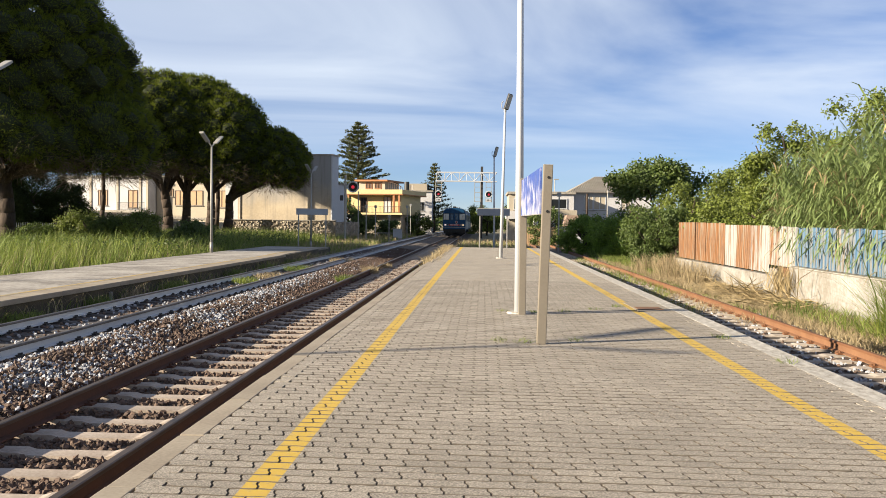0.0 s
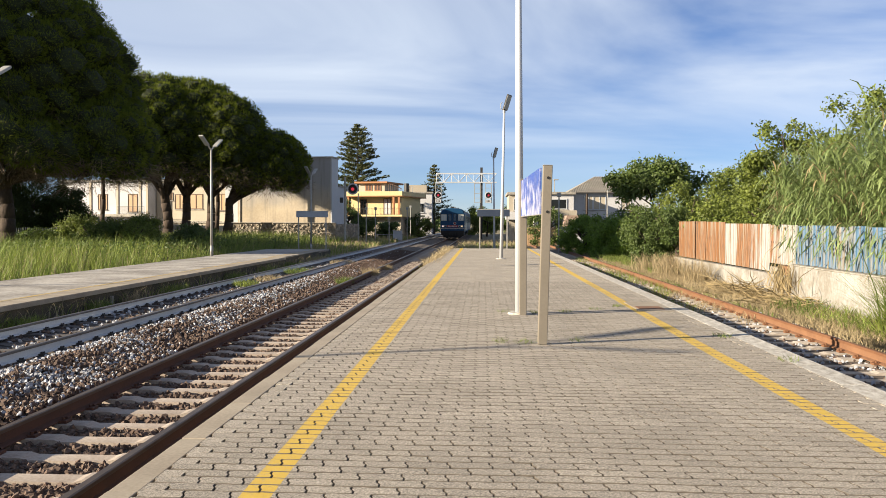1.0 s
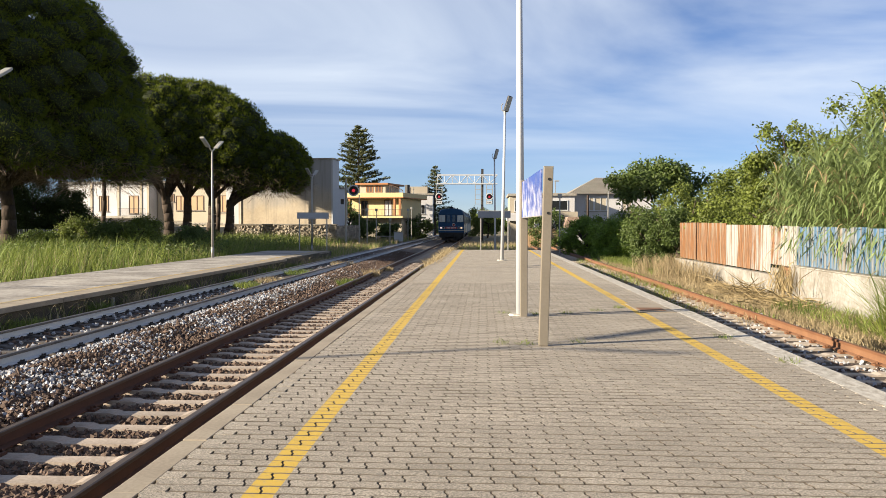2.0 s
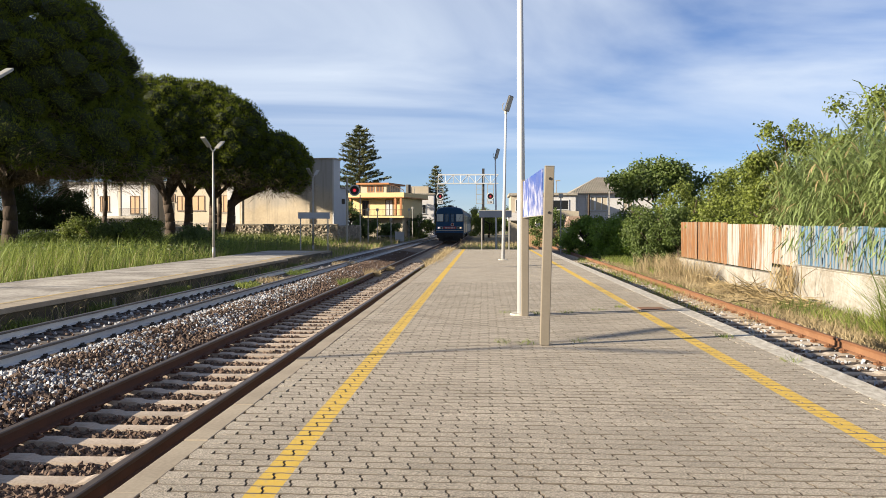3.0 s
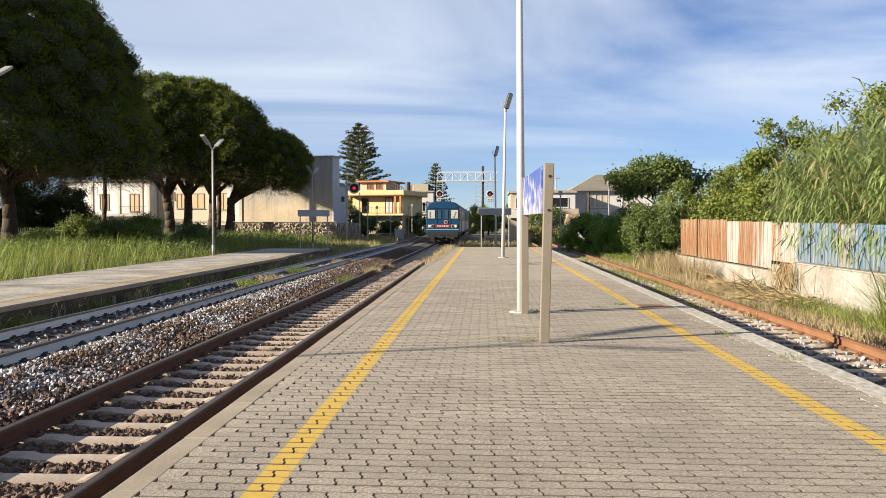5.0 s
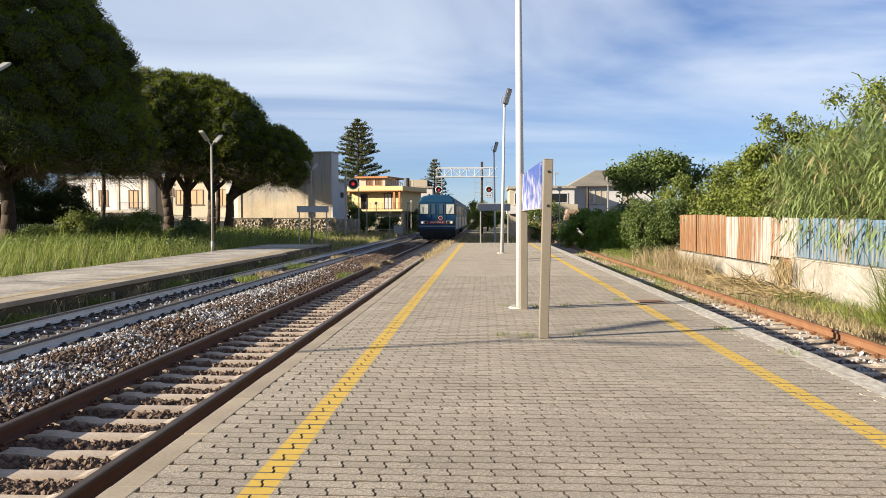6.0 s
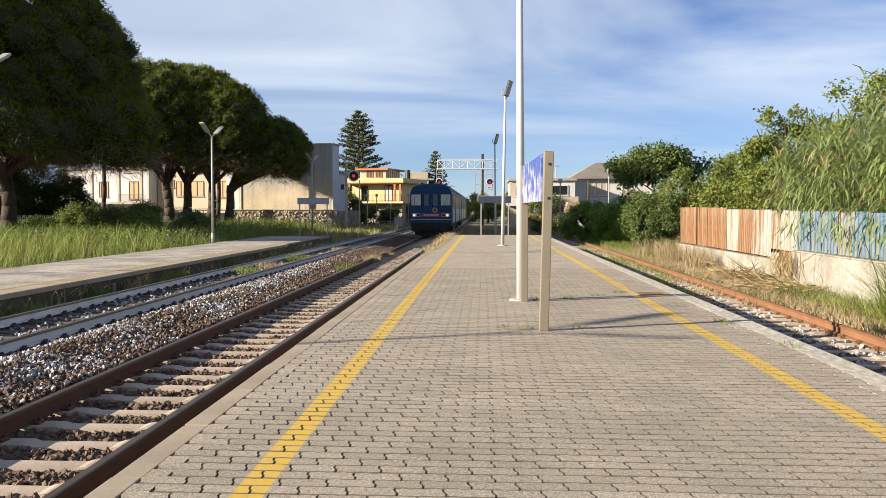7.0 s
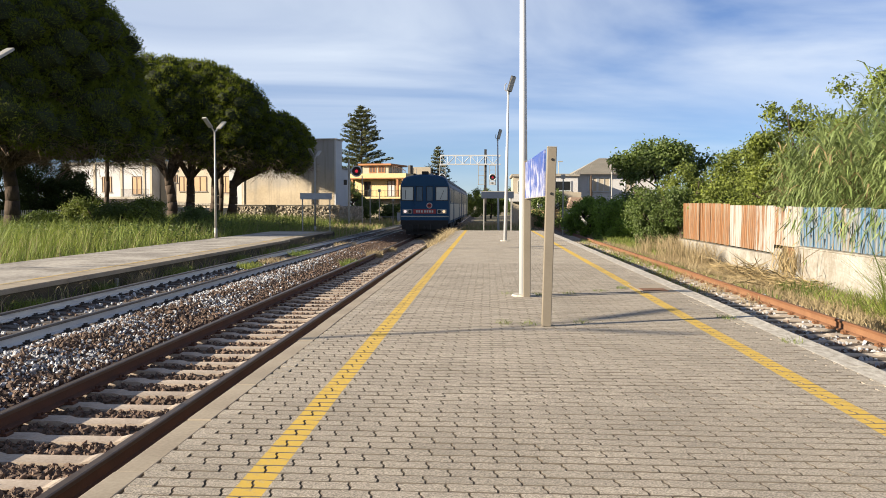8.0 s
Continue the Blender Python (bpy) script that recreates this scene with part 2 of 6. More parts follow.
M["window"] = mat("window", (0.035, 0.04, 0.045), 0.12, (0.02, 0.022, 0.025), 1, 10, 0.4, 0)
M["rubble"] = mat("rubble", (0.74, 0.65, 0.52), 0.95, (0.36, 0.30, 0.23), 1.5, 12, 0.8, 0.6, 0.02, objrand=0.22, island=0.22)
M["mortar"] = mat("mortar", (0.44, 0.38, 0.30), 0.95, (0.22, 0.18, 0.14), 2, 20, 0.7, 0.5, 0.01)
M["whitewash"] = mat("whitewash", (0.52, 0.51, 0.49), 0.9, (0.33, 0.30, 0.255), 1.3, 9, 0.95, 0.4, 0.008)
M["whitewash_old"] = mat("whitewash_old", (0.480, 0.464, 0.432), 0.9, (0.28, 0.25, 0.21), 2.0, 14, 0.95, 0.5, 0.01)
M["blossom"] = mat("blossom", (0.62, 0.62, 0.60), 0.8, (0.35, 0.38, 0.30), 2, 12, 0.7, 0, island=0.3)
M["hill"] = mat("hill", (0.16, 0.22, 0.27), 1.0, (0.12, 0.18, 0.21), 0.01, 0.1, 0.6, 0)


def stained_shaded_wall():
    """Ochre wash with dark runs from the parapet; tree shade painted grey up high."""
    m = mat("stained_shaded_wall", (0.74, 0.62, 0.46), 0.9, (0.54, 0.45, 0.33), 0.5, 5, 0.8, 0.4)
    n, l = m.node_tree.nodes, m.node_tree.links
    p = n["Principled BSDF"]
    base = p.inputs["Base Color"].links[0].from_socket
    tc = n.new("ShaderNodeTexCoord"); sep = n.new("ShaderNodeSeparateXYZ"); l.new(tc.outputs["Object"], sep.inputs[0])
    blot = n.new("ShaderNodeTexNoise"); blot.inputs["Scale"].default_value = .55; blot.inputs["Detail"].default_value = 6
    l.new(tc.outputs["Object"], blot.inputs["Vector"])
    h = n.new("ShaderNodeMath"); h.operation = "MULTIPLY_ADD"; h.inputs[1].default_value = 3.5
    l.new(blot.outputs["Fac"], h.inputs[0]); l.new(sep.outputs["Z"], h.inputs[2])
    # grey rising with height puts the pines' shade into the wall colour
    up = n.new("ShaderNodeMapRange"); up.inputs[1].default_value, up.inputs[2].default_value = 4.3, 7.2
    l.new(h.outputs[0], up.inputs[0])
    grey = n.new("ShaderNodeMix"); grey.data_type = "RGBA"; grey.inputs["B"].default_value = (.26, .26, .265, 1)
    l.new(up.outputs[0], grey.inputs["Factor"]); l.new(base, grey.inputs["A"])
    mp = n.new("ShaderNodeMapping"); mp.inputs["Scale"].default_value = (1.6, 1.6, .12); l.new(tc.outputs["Object"], mp.inputs[0])
    run = n.new("ShaderNodeTexNoise"); run.inputs["Scale"].default_value = 1.4; run.inputs["Detail"].default_value = 6
    l.new(mp.outputs[0], run.inputs["Vector"])
    rr = n.new("ShaderNodeMapRange"); rr.inputs[1].default_value, rr.inputs[2].default_value = .50, .68
    rr.inputs[4].default_value = .75
    l.new(run.outputs["Fac"], rr.inputs[0])
    dirt = n.new("ShaderNodeMix"); dirt.data_type = "RGBA"; dirt.inputs["B"].default_value = (.15, .14, .13, 1)
    k = n.new("ShaderNodeMath"); k.operation = "MULTIPLY"; l.new(rr.outputs[0], k.inputs[0])
    hi = n.new("ShaderNodeMapRange"); hi.inputs[1].default_value, hi.inputs[2].default_value = 2.0, 8.0; hi.inputs[3].default_value = .45
    l.new(sep.outputs["Z"], hi.inputs[0]); l.new(hi.outputs[0], k.inputs[1])
    l.new(k.outputs[0], dirt.inputs["Factor"]); l.new(grey.outputs["Result"], dirt.inputs["A"])
    l.new(dirt.outputs["Result"], p.inputs["Base Color"])
    return m


M["stained_shaded_wall"] = stained_shaded_wall()


# ---- mesh tools ----
def thing(name, label, category, at=(0, 0, 0), group="", kind=""):
    e = tagged(new(name), label, category, group, kind)
    e.matrix_basis = pose(*at)
    e.empty_display_size = 0.2
    return e


def link(name, mesh, material, parent=None, label=""):
    ob = new(name, mesh)
    if material is not None and not mesh.materials:
        mesh.materials.append(material)
    if parent is not None:
        ob.parent = parent
    return tagged(ob, label)


def part(name, bm, material, parent=None, label="", smooth=False):
    """Links a bmesh as one mesh object under a thing or a part."""
    bmesh.ops.recalc_face_normals(bm, faces=bm.faces)
    me = bpy.data.meshes.new(name)
    bm.to_mesh(me)
    bm.free()
    if smooth:
        for f in me.polygons:
            f.use_smooth = True
    return link(name, me, material, parent, label)


def box(x0, x1, y0, y1, z0, z1, bevel=0.0, bm=None):
    bm = bm or bmesh.new()
    r = bmesh.ops.create_cube(bm, size=1, matrix=Matrix.Translation(((x0 + x1) / 2, (y0 + y1) / 2, (z0 + z1) / 2)) @ Matrix.Diagonal((x1 - x0, y1 - y0, z1 - z0, 1)))
    if bevel:
        es = {e for v in r["verts"] for e in v.link_edges}
        bmesh.ops.bevel(bm, geom=list(es), offset=bevel, segments=2, affect="EDGES", profile=0.6)
    return bm


def tube(p0, p1, r0, r1=None, seg=10, bm=None, cap=True):
    bm = bm or bmesh.new()
    p0, p1 = Vector(p0), Vector(p1)
    d = p1 - p0
    m = Matrix.Translation((p0 + p1) / 2) @ d.to_track_quat("Z", "Y").to_matrix().to_4x4()
    bmesh.ops.create_cone(bm, cap_ends=cap, segments=seg, radius1=r0, radius2=r0 if r1 is None else r1, depth=d.length, matrix=m)
    return bm


def prism(outline, y0, y1, bm=None):
    """Outline of (x, z) points drawn out along y."""
    bm = bm or bmesh.new()
    a = [bm.verts.new((x, y0, z)) for x, z in outline]
    b = [bm.verts.new((x, y1, z)) for x, z in outline]
    k = len(outline)
    for i in range(k):
        bm.faces.new((a[i], a[(i + 1) % k], b[(i + 1) % k], b[i]))
    bm.faces.new(a[::-1]); bm.faces.new(b)
    return bm


def slab(outline, z0, z1, bm=None):
    """Outline of (x, y) points drawn up along z."""
    bm = bm or bmesh.new()
    a = [bm.verts.new((x, y, z0)) for x, y in outline]
    b = [bm.verts.new((x, y, z1)) for x, y in outline]
    k = len(outline)
    for i in range(k):
        bm.faces.new((a[i], a[(i + 1) % k], b[(i + 1) % k], b[i]))
    bm.faces.new(a[::-1]); bm.faces.new(b)
    return bm


def array_mesh(name, verts, faces, slots=None):
    """A mesh from arrays; all faces have the same number of corners."""
    me = bpy.data.meshes.new(name)
    verts, faces = np.asarray(verts, np.float32), np.asarray(faces, np.int32)
    k = faces.shape[1]
    me.vertices.add(len(verts)); me.vertices.foreach_set("co", verts.ravel())
    me.loops.add(faces.size); me.loops.foreach_set("vertex_index", faces.ravel())
    me.polygons.add(len(faces))
    me.polygons.foreach_set("loop_start", np.arange(0, faces.size, k, dtype=np.int32))
    me.polygons.foreach_set("use_smooth", np.zeros(len(faces), dtype=bool))
    if slots is not None:
        me.polygons.foreach_set("material_index", np.asarray(slots, np.int32))
    me.update(calc_edges=True)
    return me


rng = np.random.default_rng(7)


def unit(n):
    v = rng.normal(size=(n, 3))
    return v / np.linalg.norm(v, axis=1, keepdims=True)


def leaves(name, centre, out, length, width, droop=0.0, jitter=0.6, facing=0.0):
    """One kinked leaf of four triangles at each centre, pointing along out with some scatter."""
    n = len(centre)
    d = out + jitter * unit(n)
    o = unit(n)
    flat = rng.uniform(0, 1, n) < facing        # on this share the blade's flat side looks outward
    o[flat] = d[flat] / (np.linalg.norm(d[flat], axis=1, keepdims=True) + 1e-9)
    d[flat] = np.cross(o[flat], unit(int(flat.sum()))) + .25 * o[flat]
    d /= np.linalg.norm(d, axis=1, keepdims=True) + 1e-9
    s = np.cross(d, o); s /= np.linalg.norm(s, axis=1, keepdims=True) + 1e-9
    L = (length * rng.uniform(0.6, 1.3, n))[:, None]
    W = (width * rng.uniform(0.7, 1.3, n))[:, None]
    up = np.cross(s, d)
    mid = centre + d * L * 0.5 + up * L * 0.10
    tip = centre + d * L - np.array([0, 0, 1.0]) * L * droop
    v = np.stack([centre, mid + s * W * 0.5, tip, mid - s * W * 0.5], 1).reshape(-1, 3)
    f = (np.arange(n) * 4)[:, None] + np.array([[0, 1, 3], [1, 2, 3]]).reshape(1, 6)
    return array_mesh(name, v, f.reshape(-1, 3))


def blades(name, base, height, width, lean=0.35, sweep=(0.0, 0.0)):
    """Grass: a bent, tapering blade of five triangles at each base point."""
    n = len(base)
    a = rng.uniform(0, 2 * np.pi, n)
    h = (height * rng.uniform(0.45, 1.15, n))[:, None]
    w = (width * rng.uniform(0.6, 1.3, n))[:, None]
    side = np.stack([np.cos(a), np.sin(a), 0 * a], 1)
    b = rng.normal(0, lean, (n, 2)) + np.array(sweep)
    bend = np.concatenate([b, np.zeros((n, 1))], 1)
    up = np.array([0, 0, 1.0])
    m1 = base + up * h * 0.45 + bend * h * 0.22
    m2 = base + up * h * 0.80 + bend * h * 0.62
    tip = base + up * h * 0.98 + bend * h * 1.15
    v = np.stack([base - side * w * .5, base + side * w * .5, m1 - side * w * .45, m1 + side * w * .45, m2 - side * w * .28, m2 + side * w * .28, tip], 1).reshape(-1, 3)
    f = (np.arange(n) * 7)[:, None] + np.array([[0, 1, 3], [0, 3, 2], [2, 3, 5], [2, 5, 4], [4, 5, 6]]).reshape(1, 15)
    return array_mesh(name, v, f.reshape(-1, 3))


def stones(name, centre, size):
    """A squashed, uneven octahedral stone at each centre."""
    n = len(centre)
    base = np.array([[1, 0, 0], [-1, 0, 0], [0, 1, 0], [0, -1, 0], [0, 0, 1], [0, 0, -1], [.72, .72, .5], [-.72, -.6, .55]])
    tri = np.array([[6, 4, 0], [6, 2, 4], [6, 0, 2], [2, 1, 4], [7, 4, 1], [7, 1, 3], [7, 3, 4], [3, 0, 4], [2, 0, 5], [1, 2, 5], [3, 1, 5], [0, 3, 5]])
    q = rng.normal(size=(n, 4)); q /= np.linalg.norm(q, axis=1, keepdims=True)
    w, x, y, z = q.T
    R = np.stack([1 - 2 * (y * y + z * z), 2 * (x * y - z * w), 2 * (x * z + y * w), 2 * (x * y + z * w), 1 - 2 * (x * x + z * z), 2 * (y * z - x * w), 2 * (x * z - y * w), 2 * (y * z + x * w), 1 - 2 * (x * x + y * y)], 1).reshape(n, 3, 3)
    s = (size * rng.uniform(0.6, 1.4, n))[:, None, None]
    v = base[None] * rng.uniform(0.65, 1.15, (n, 8, 3)) * s
    v = np.einsum("nij,nkj->nki", R, v) + centre[:, None, :]
    f = (np.arange(n) * 8)[:, None, None] + tri[None]
    return array_mesh(name, v.reshape(-1, 3), f.reshape(-1, 3))


def stuff(name, mesh, material, label, category):
    return tagged(link(name, mesh, material), label, category, kind="stuff")


# levels: platform 0, rail heads -0.57, sleepers -0.74, ground around -0.70
RAIL, SLEEP, GROUND = -0.57, -0.74, -0.80
# ---- ground ----
def ground():
    g = box(-1500, 1500, -300, 3000, GROUND - 1.0, GROUND)
    tagged(part("ground", g, M["earth"]), "dry earth with sparse weeds around the station", "ground", kind="structure")
    hill = bmesh.new()
    n = 60
    for k in range(n + 1):
        x = -1400 + 2800 * k / n
        h = 30 + 38 * noise.noise((x * 0.0021, 3.1, 0)) + 14 * noise.noise((x * 0.009, 1.0, 0))
        hill.verts.new((x, 2400, GROUND)); hill.verts.new((x, 2560, max(4, h)))
    hill.verts.ensure_lookup_table()
    for k in range(n):
        a = 2 * k
        hill.faces.new([hill.verts[i] for i in (a, a + 2, a + 3, a + 1)])
    tagged(part("backdrop_hills", hill, M["hill"]), "distant blue-green hills on the horizon", "hills", kind="structure")


ground()


# ---- island platform ----
EDGE_L, EDGE_R, P_END = -1.80, 3.13, 44.0


def platform():
    body = slab([(EDGE_L + 0.03, -12), (EDGE_R - 0.03, -12), (EDGE_R - 0.03, P_END), (-1.50, P_END), (-1.60, 34), (EDGE_L + 0.03, 24)], GROUND - 0.1, -0.036)
    base = tagged(part("platform", body, M["joint"]), "island platform paved with grey interlocking blocks", "platform", kind="structure")
    tail = bmesh.new()
    vs = [tail.verts.new(p) for p in ((-1.5, P_END, -0.02), (EDGE_R, P_END, -0.02), (2.4, P_END + 9, GROUND + 0.02), (-1.0, P_END + 9, GROUND + 0.02))]
    tail.faces.new(vs)
    lo = [tail.verts.new((v.co.x, v.co.y, GROUND - 0.1)) for v in vs]
    for i in range(4):
        tail.faces.new((vs[i], vs[(i + 1) % 4], lo[(i + 1) % 4], lo[i]))
    tail.faces.new(lo)
    part("ramp", tail, M["concrete"], base, "cracked concrete end ramp")
    return base


PLATFORM = platform()


# ---- tracks ----
def rail_profile(x, top):
    h = 0.16
    return [(x - .07, top - h), (x + .07, top - h), (x + .07, top - h + .012), (x + .012, top - h + .03), (x + .010, top - .045), (x + .036, top - .036),
            (x + .036, top - .006), (x + .028, top), (x - .028, top), (x - .036, top - .006), (x - .036, top - .036), (x - .010, top - .045), (x - .012, top - h + .03), (x - .07, top - h + .012)]


def track(axis, y0, y1, material, top_material, label, sleepers_to, tie, fixing):
    t = thing("railway_track", label, "track", group="tracks", kind="structure")
    for s in (-1, 1):
        x = axis + s * 0.752
        r = part("rail", prism(rail_profile(x, RAIL), y0, y1), material, t)
        part("rail_head", prism([(x - .039, RAIL - .036), (x + .039, RAIL - .036), (x + .039, RAIL - .005), (x + .029, RAIL + .003), (x - .029, RAIL + .003), (x - .039, RAIL - .005)], y0, y1), top_material, r, "worn running surface")
    proto = prism([(-1.2, SLEEP - .16), (1.2, SLEEP - .16), (1.19, SLEEP - .015), (1.16, SLEEP), (.42, SLEEP), (.35, SLEEP - .02), (-.35, SLEEP - .02), (-.42, SLEEP), (-1.16, SLEEP), (-1.19, SLEEP - .015)], -.105, .105)
    me = bpy.data.meshes.new("sleeper"); bmesh.ops.recalc_face_normals(proto, faces=proto.faces); proto.to_mesh(me); proto.free()
    clip = bmesh.new()
    for s in (-1, 1):
        for o in (-.1, .1):
            xx = s * .752 + o
            box(xx - .045, xx + .045, -.06, .06, SLEEP, SLEEP + .03, 0, clip)
            tube((xx, -.03, SLEEP + .02), (xx, -.03, SLEEP + .06), .016, .016, 6, clip)
            tube((xx - .02, .03, SLEEP + .03), (xx + .02, .03, SLEEP + .05), .014, .014, 6, clip)
    cm = bpy.data.meshes.new("fastening"); clip.to_mesh(cm); clip.free()
    y = -10.8
    while y < sleepers_to:
        o = link("sleeper", me, tie, t)
        o.matrix_basis = pose(axis + random.uniform(-.015, .015), y, random.uniform(-.006, .006), 0, 0, random.uniform(-.5, .5))
        if y < 32:
            c = link("fastening", cm, fixing, t)
            c.matrix_basis = pose(axis, y, 0)
        y += 0.6
    return t


AX1, AX2, AX3 = -3.57, -7.52, 5.04
track(AX1, -12, 400, M["rail"], M["rail_top"], "rusty brown track on pale concrete sleepers beside the platform", 70, M["sleeper"], M["rail"])
track(AX2, -12, 400, M["rail_white"], M["rail_dark"], "track with whitewashed rails in dark ballast", 60, M["sleeper_dark"], M["dark_metal"])
track(AX3, -12, 160, M["rail_orange"], M["rail_rust"], "disused track with orange rusted rails", 60, M["sleeper_pale"], M["rail_rust"])


def ballast():
    bed = bmesh.new()
    prism([(EDGE_L, GROUND), (EDGE_L, SLEEP - .045), (AX1, SLEEP - .05), (-4.75, SLEEP - .045), (-5.1, SLEEP - .035), (-5.5, SLEEP + .06), (-6.1, SLEEP + .04), (-6.4, SLEEP - .04), (AX2, SLEEP - .04), (-9.0, SLEEP - .03), (-9.2, GROUND)], -12, 200, bed)
    b = tagged(part("ballast_bed", bed, M["bed"]), "dark ballast bed under the two main tracks", "ballast", kind="structure")
    bed2 = prism([(EDGE_R, GROUND), (EDGE_R, SLEEP - .035), (AX3, SLEEP - .04), (6.4, SLEEP - .03), (7.0, GROUND)], -12, 120)
    tagged(part("ballast_bed", bed2, M["bed"]), "thin ballast bed under the disused track", "ballast", kind="structure")

    def scatter(n, x0, x1, y0, y1, z, zr, near=2.2):
        y = y0 + (y1 - y0) * rng.uniform(0, 1, n) ** near
        return np.stack([rng.uniform(x0, x1, n), y, z + rng.uniform(-zr, zr, n)], 1)

    def off_sleepers(c, axis, keep=.06):
        on = (np.abs((c[:, 1] - 1.2 + .3) % .6 - .3) < .135) & (np.abs(c[:, 0] - axis) < 1.22)
        return c[~on | (rng.uniform(0, 1, len(c)) < keep)]

    c = scatter(29000, -6.35, -4.72, 6, 60, SLEEP + .02, .045)
    c[:, 2] += .10 * np.exp(-((c[:, 0] + 5.75) / .45) ** 2)
    patchy = np.array([noise.noise((x * 1.3, y * .5, 4.0)) for x, y, _ in c])
    white = rng.uniform(0, 1, len(c)) < np.clip(.38 + .9 * patchy + .35 * (-5.4 - c[:, 0]) + .3 * (c[:, 1] < 11), .06, .9) * np.clip((40 - c[:, 1]) / 18, .12, 1)
    stuff("ballast", stones("ballast", c[white], .027), M["stone_white"], "loose pale grey ballast stones between the tracks", "ballast")
    stuff("ballast", stones("ballast", c[~white], .030), M["stone_brown"], "loose rust-brown ballast stones between the tracks", "ballast")
    c = scatter(25000, -4.75, EDGE_L - .3, 5.5, 46, SLEEP - .042, .022)
    c = off_sleepers(c, AX1, .015)
    stuff("ballast", stones("ballast", c, .031), M["stone_brown"], "rust-brown ballast stones between pale sleepers", "ballast")
    c = np.concatenate([np.stack([rng.uniform(a, b, 1500), rng.uniform(-9, 6, 1500), SLEEP - .02 + rng.uniform(-.03, .03, 1500)], 1) for a, b in ((-4.7, EDGE_L - .3), (-6.4, -4.7), (-9.0, -6.4), (EDGE_R, 6.4))])
    for ax in (AX1, AX2, AX3):
        c = off_sleepers(c, ax)
    stuff("ballast", stones("ballast", c, .036), M["stone_brown"], "brown ballast stones along the platform start", "ballast")
    c = scatter(8000, -9.1, -6.35, 9, 60, SLEEP - .03, .035)
    c = off_sleepers(c, AX2, .3)
    pick = rng.uniform(0, 1, len(c)) < .45
    stuff("ballast", stones("ballast", c[pick], .036), M["stone_white"], "pale ballast stones along the whitewashed rails", "ballast")
    stuff("ballast", stones("ballast", c[~pick], .036), M["stone_brown"], "brown ballast stones along the whitewashed rails", "ballast")
    c = scatter(9000, EDGE_R, 6.4, 9, 45, SLEEP - .03, .025)
    c = off_sleepers(c, AX3)
    pick = rng.uniform(0, 1, len(c)) < .65
    stuff("ballast", stones("ballast", c[pick], .03), M["stone_white"], "pale stones between the disused sleepers", "ballast")
    stuff("ballast", stones("ballast", c[~pick], .03), M["stone_brown"], "brown stones between the disused sleepers", "ballast")


ballast()


# ---- side platform ----
PZ = -0.32


def side_platform():
    s = slab([(-9.12, -12), (-9.12, 40), (-9.35, 52), (-13.1, 52), (-13.1, -12)], GROUND - .1, PZ - .02)
    base = tagged(part("side_platform", s, M["mossy"]), "low side platform with a mossy stained face", "platform", kind="structure")
    y = -12
    for k in range(22):
        x0 = -9.10 if y < 38 else -9.3
        part("slab", box(-13.08, x0 - .52, y + .006, y + 2.994, PZ - .018, PZ + random.uniform(-.002, .004)), M["old_slab"], base)
        part("kerbstone", box(x0 - .51, x0 + .03, y + .006, y + 2.994, PZ - .10, PZ + .008, .012), M["kerb"], base)
        part("yellow_line", box(x0 - .68, x0 - .54, y + .006, y + 2.994, PZ + .005, PZ + .0065), M["faded_yellow"], base, "faded yellow safety line")
        y += 3.0
        if y > 50:
            break


side_platform()


# ---- trees ----
def crown_points(lobes, per, skin=0.55):
    """Points in the outer shell of many small round lobes, and the way out from each lobe's heart."""
    c = np.repeat(lobes[:, :3], per, 0)
    r = np.repeat(lobes[:, 3], per)[:, None]
    u = unit(len(c))
    return c + u * r * rng.uniform(skin, 1.0, (len(c), 1)) * np.array([1, 1, .75]), u


def limb(bm, p, q, r0, r1, bend=0.3, steps=4):
    p, q = Vector(p), Vector(q)
    last, rl = p, r0
    for k in range(1, steps + 1):
        t = k / steps
        c = p.lerp(q, t) + Vector((noise.noise(p + Vector((t, 0, 0))), noise.noise(p + Vector((0, t, 7))), 0)) * bend * math.sin(t * math.pi)
        r = r0 + (r1 - r0) * t
        tube(last, c, rl, r, 8, bm)
        last, rl = c, r


def ico_arrays(sub):
    bm = bmesh.new()
    bmesh.ops.create_icosphere(bm, subdivisions=sub, radius=1.0)
    v = np.array([tuple(a.co) for a in bm.verts])
    f = np.array([[a.index for a in q.verts] for q in bm.faces])
    bm.free()
    return v, f


ICO_V, ICO_F = ico_arrays(2)


def lumpy(v, phase):
    """A knobbly swelling of the unit sphere."""
    a = np.sin(5.1 * v[:, 0] + phase) * np.sin(4.7 * v[:, 1] + 1.7 * phase) * np.sin(5.3 * v[:, 2] + .6 * phase)
    b = np.sin(11 * v[:, 0] + 2 * phase) * np.sin(12 * v[:, 1] - phase) * np.sin(10 * v[:, 2] + phase)
    return 1 + .26 * a + .20 * b


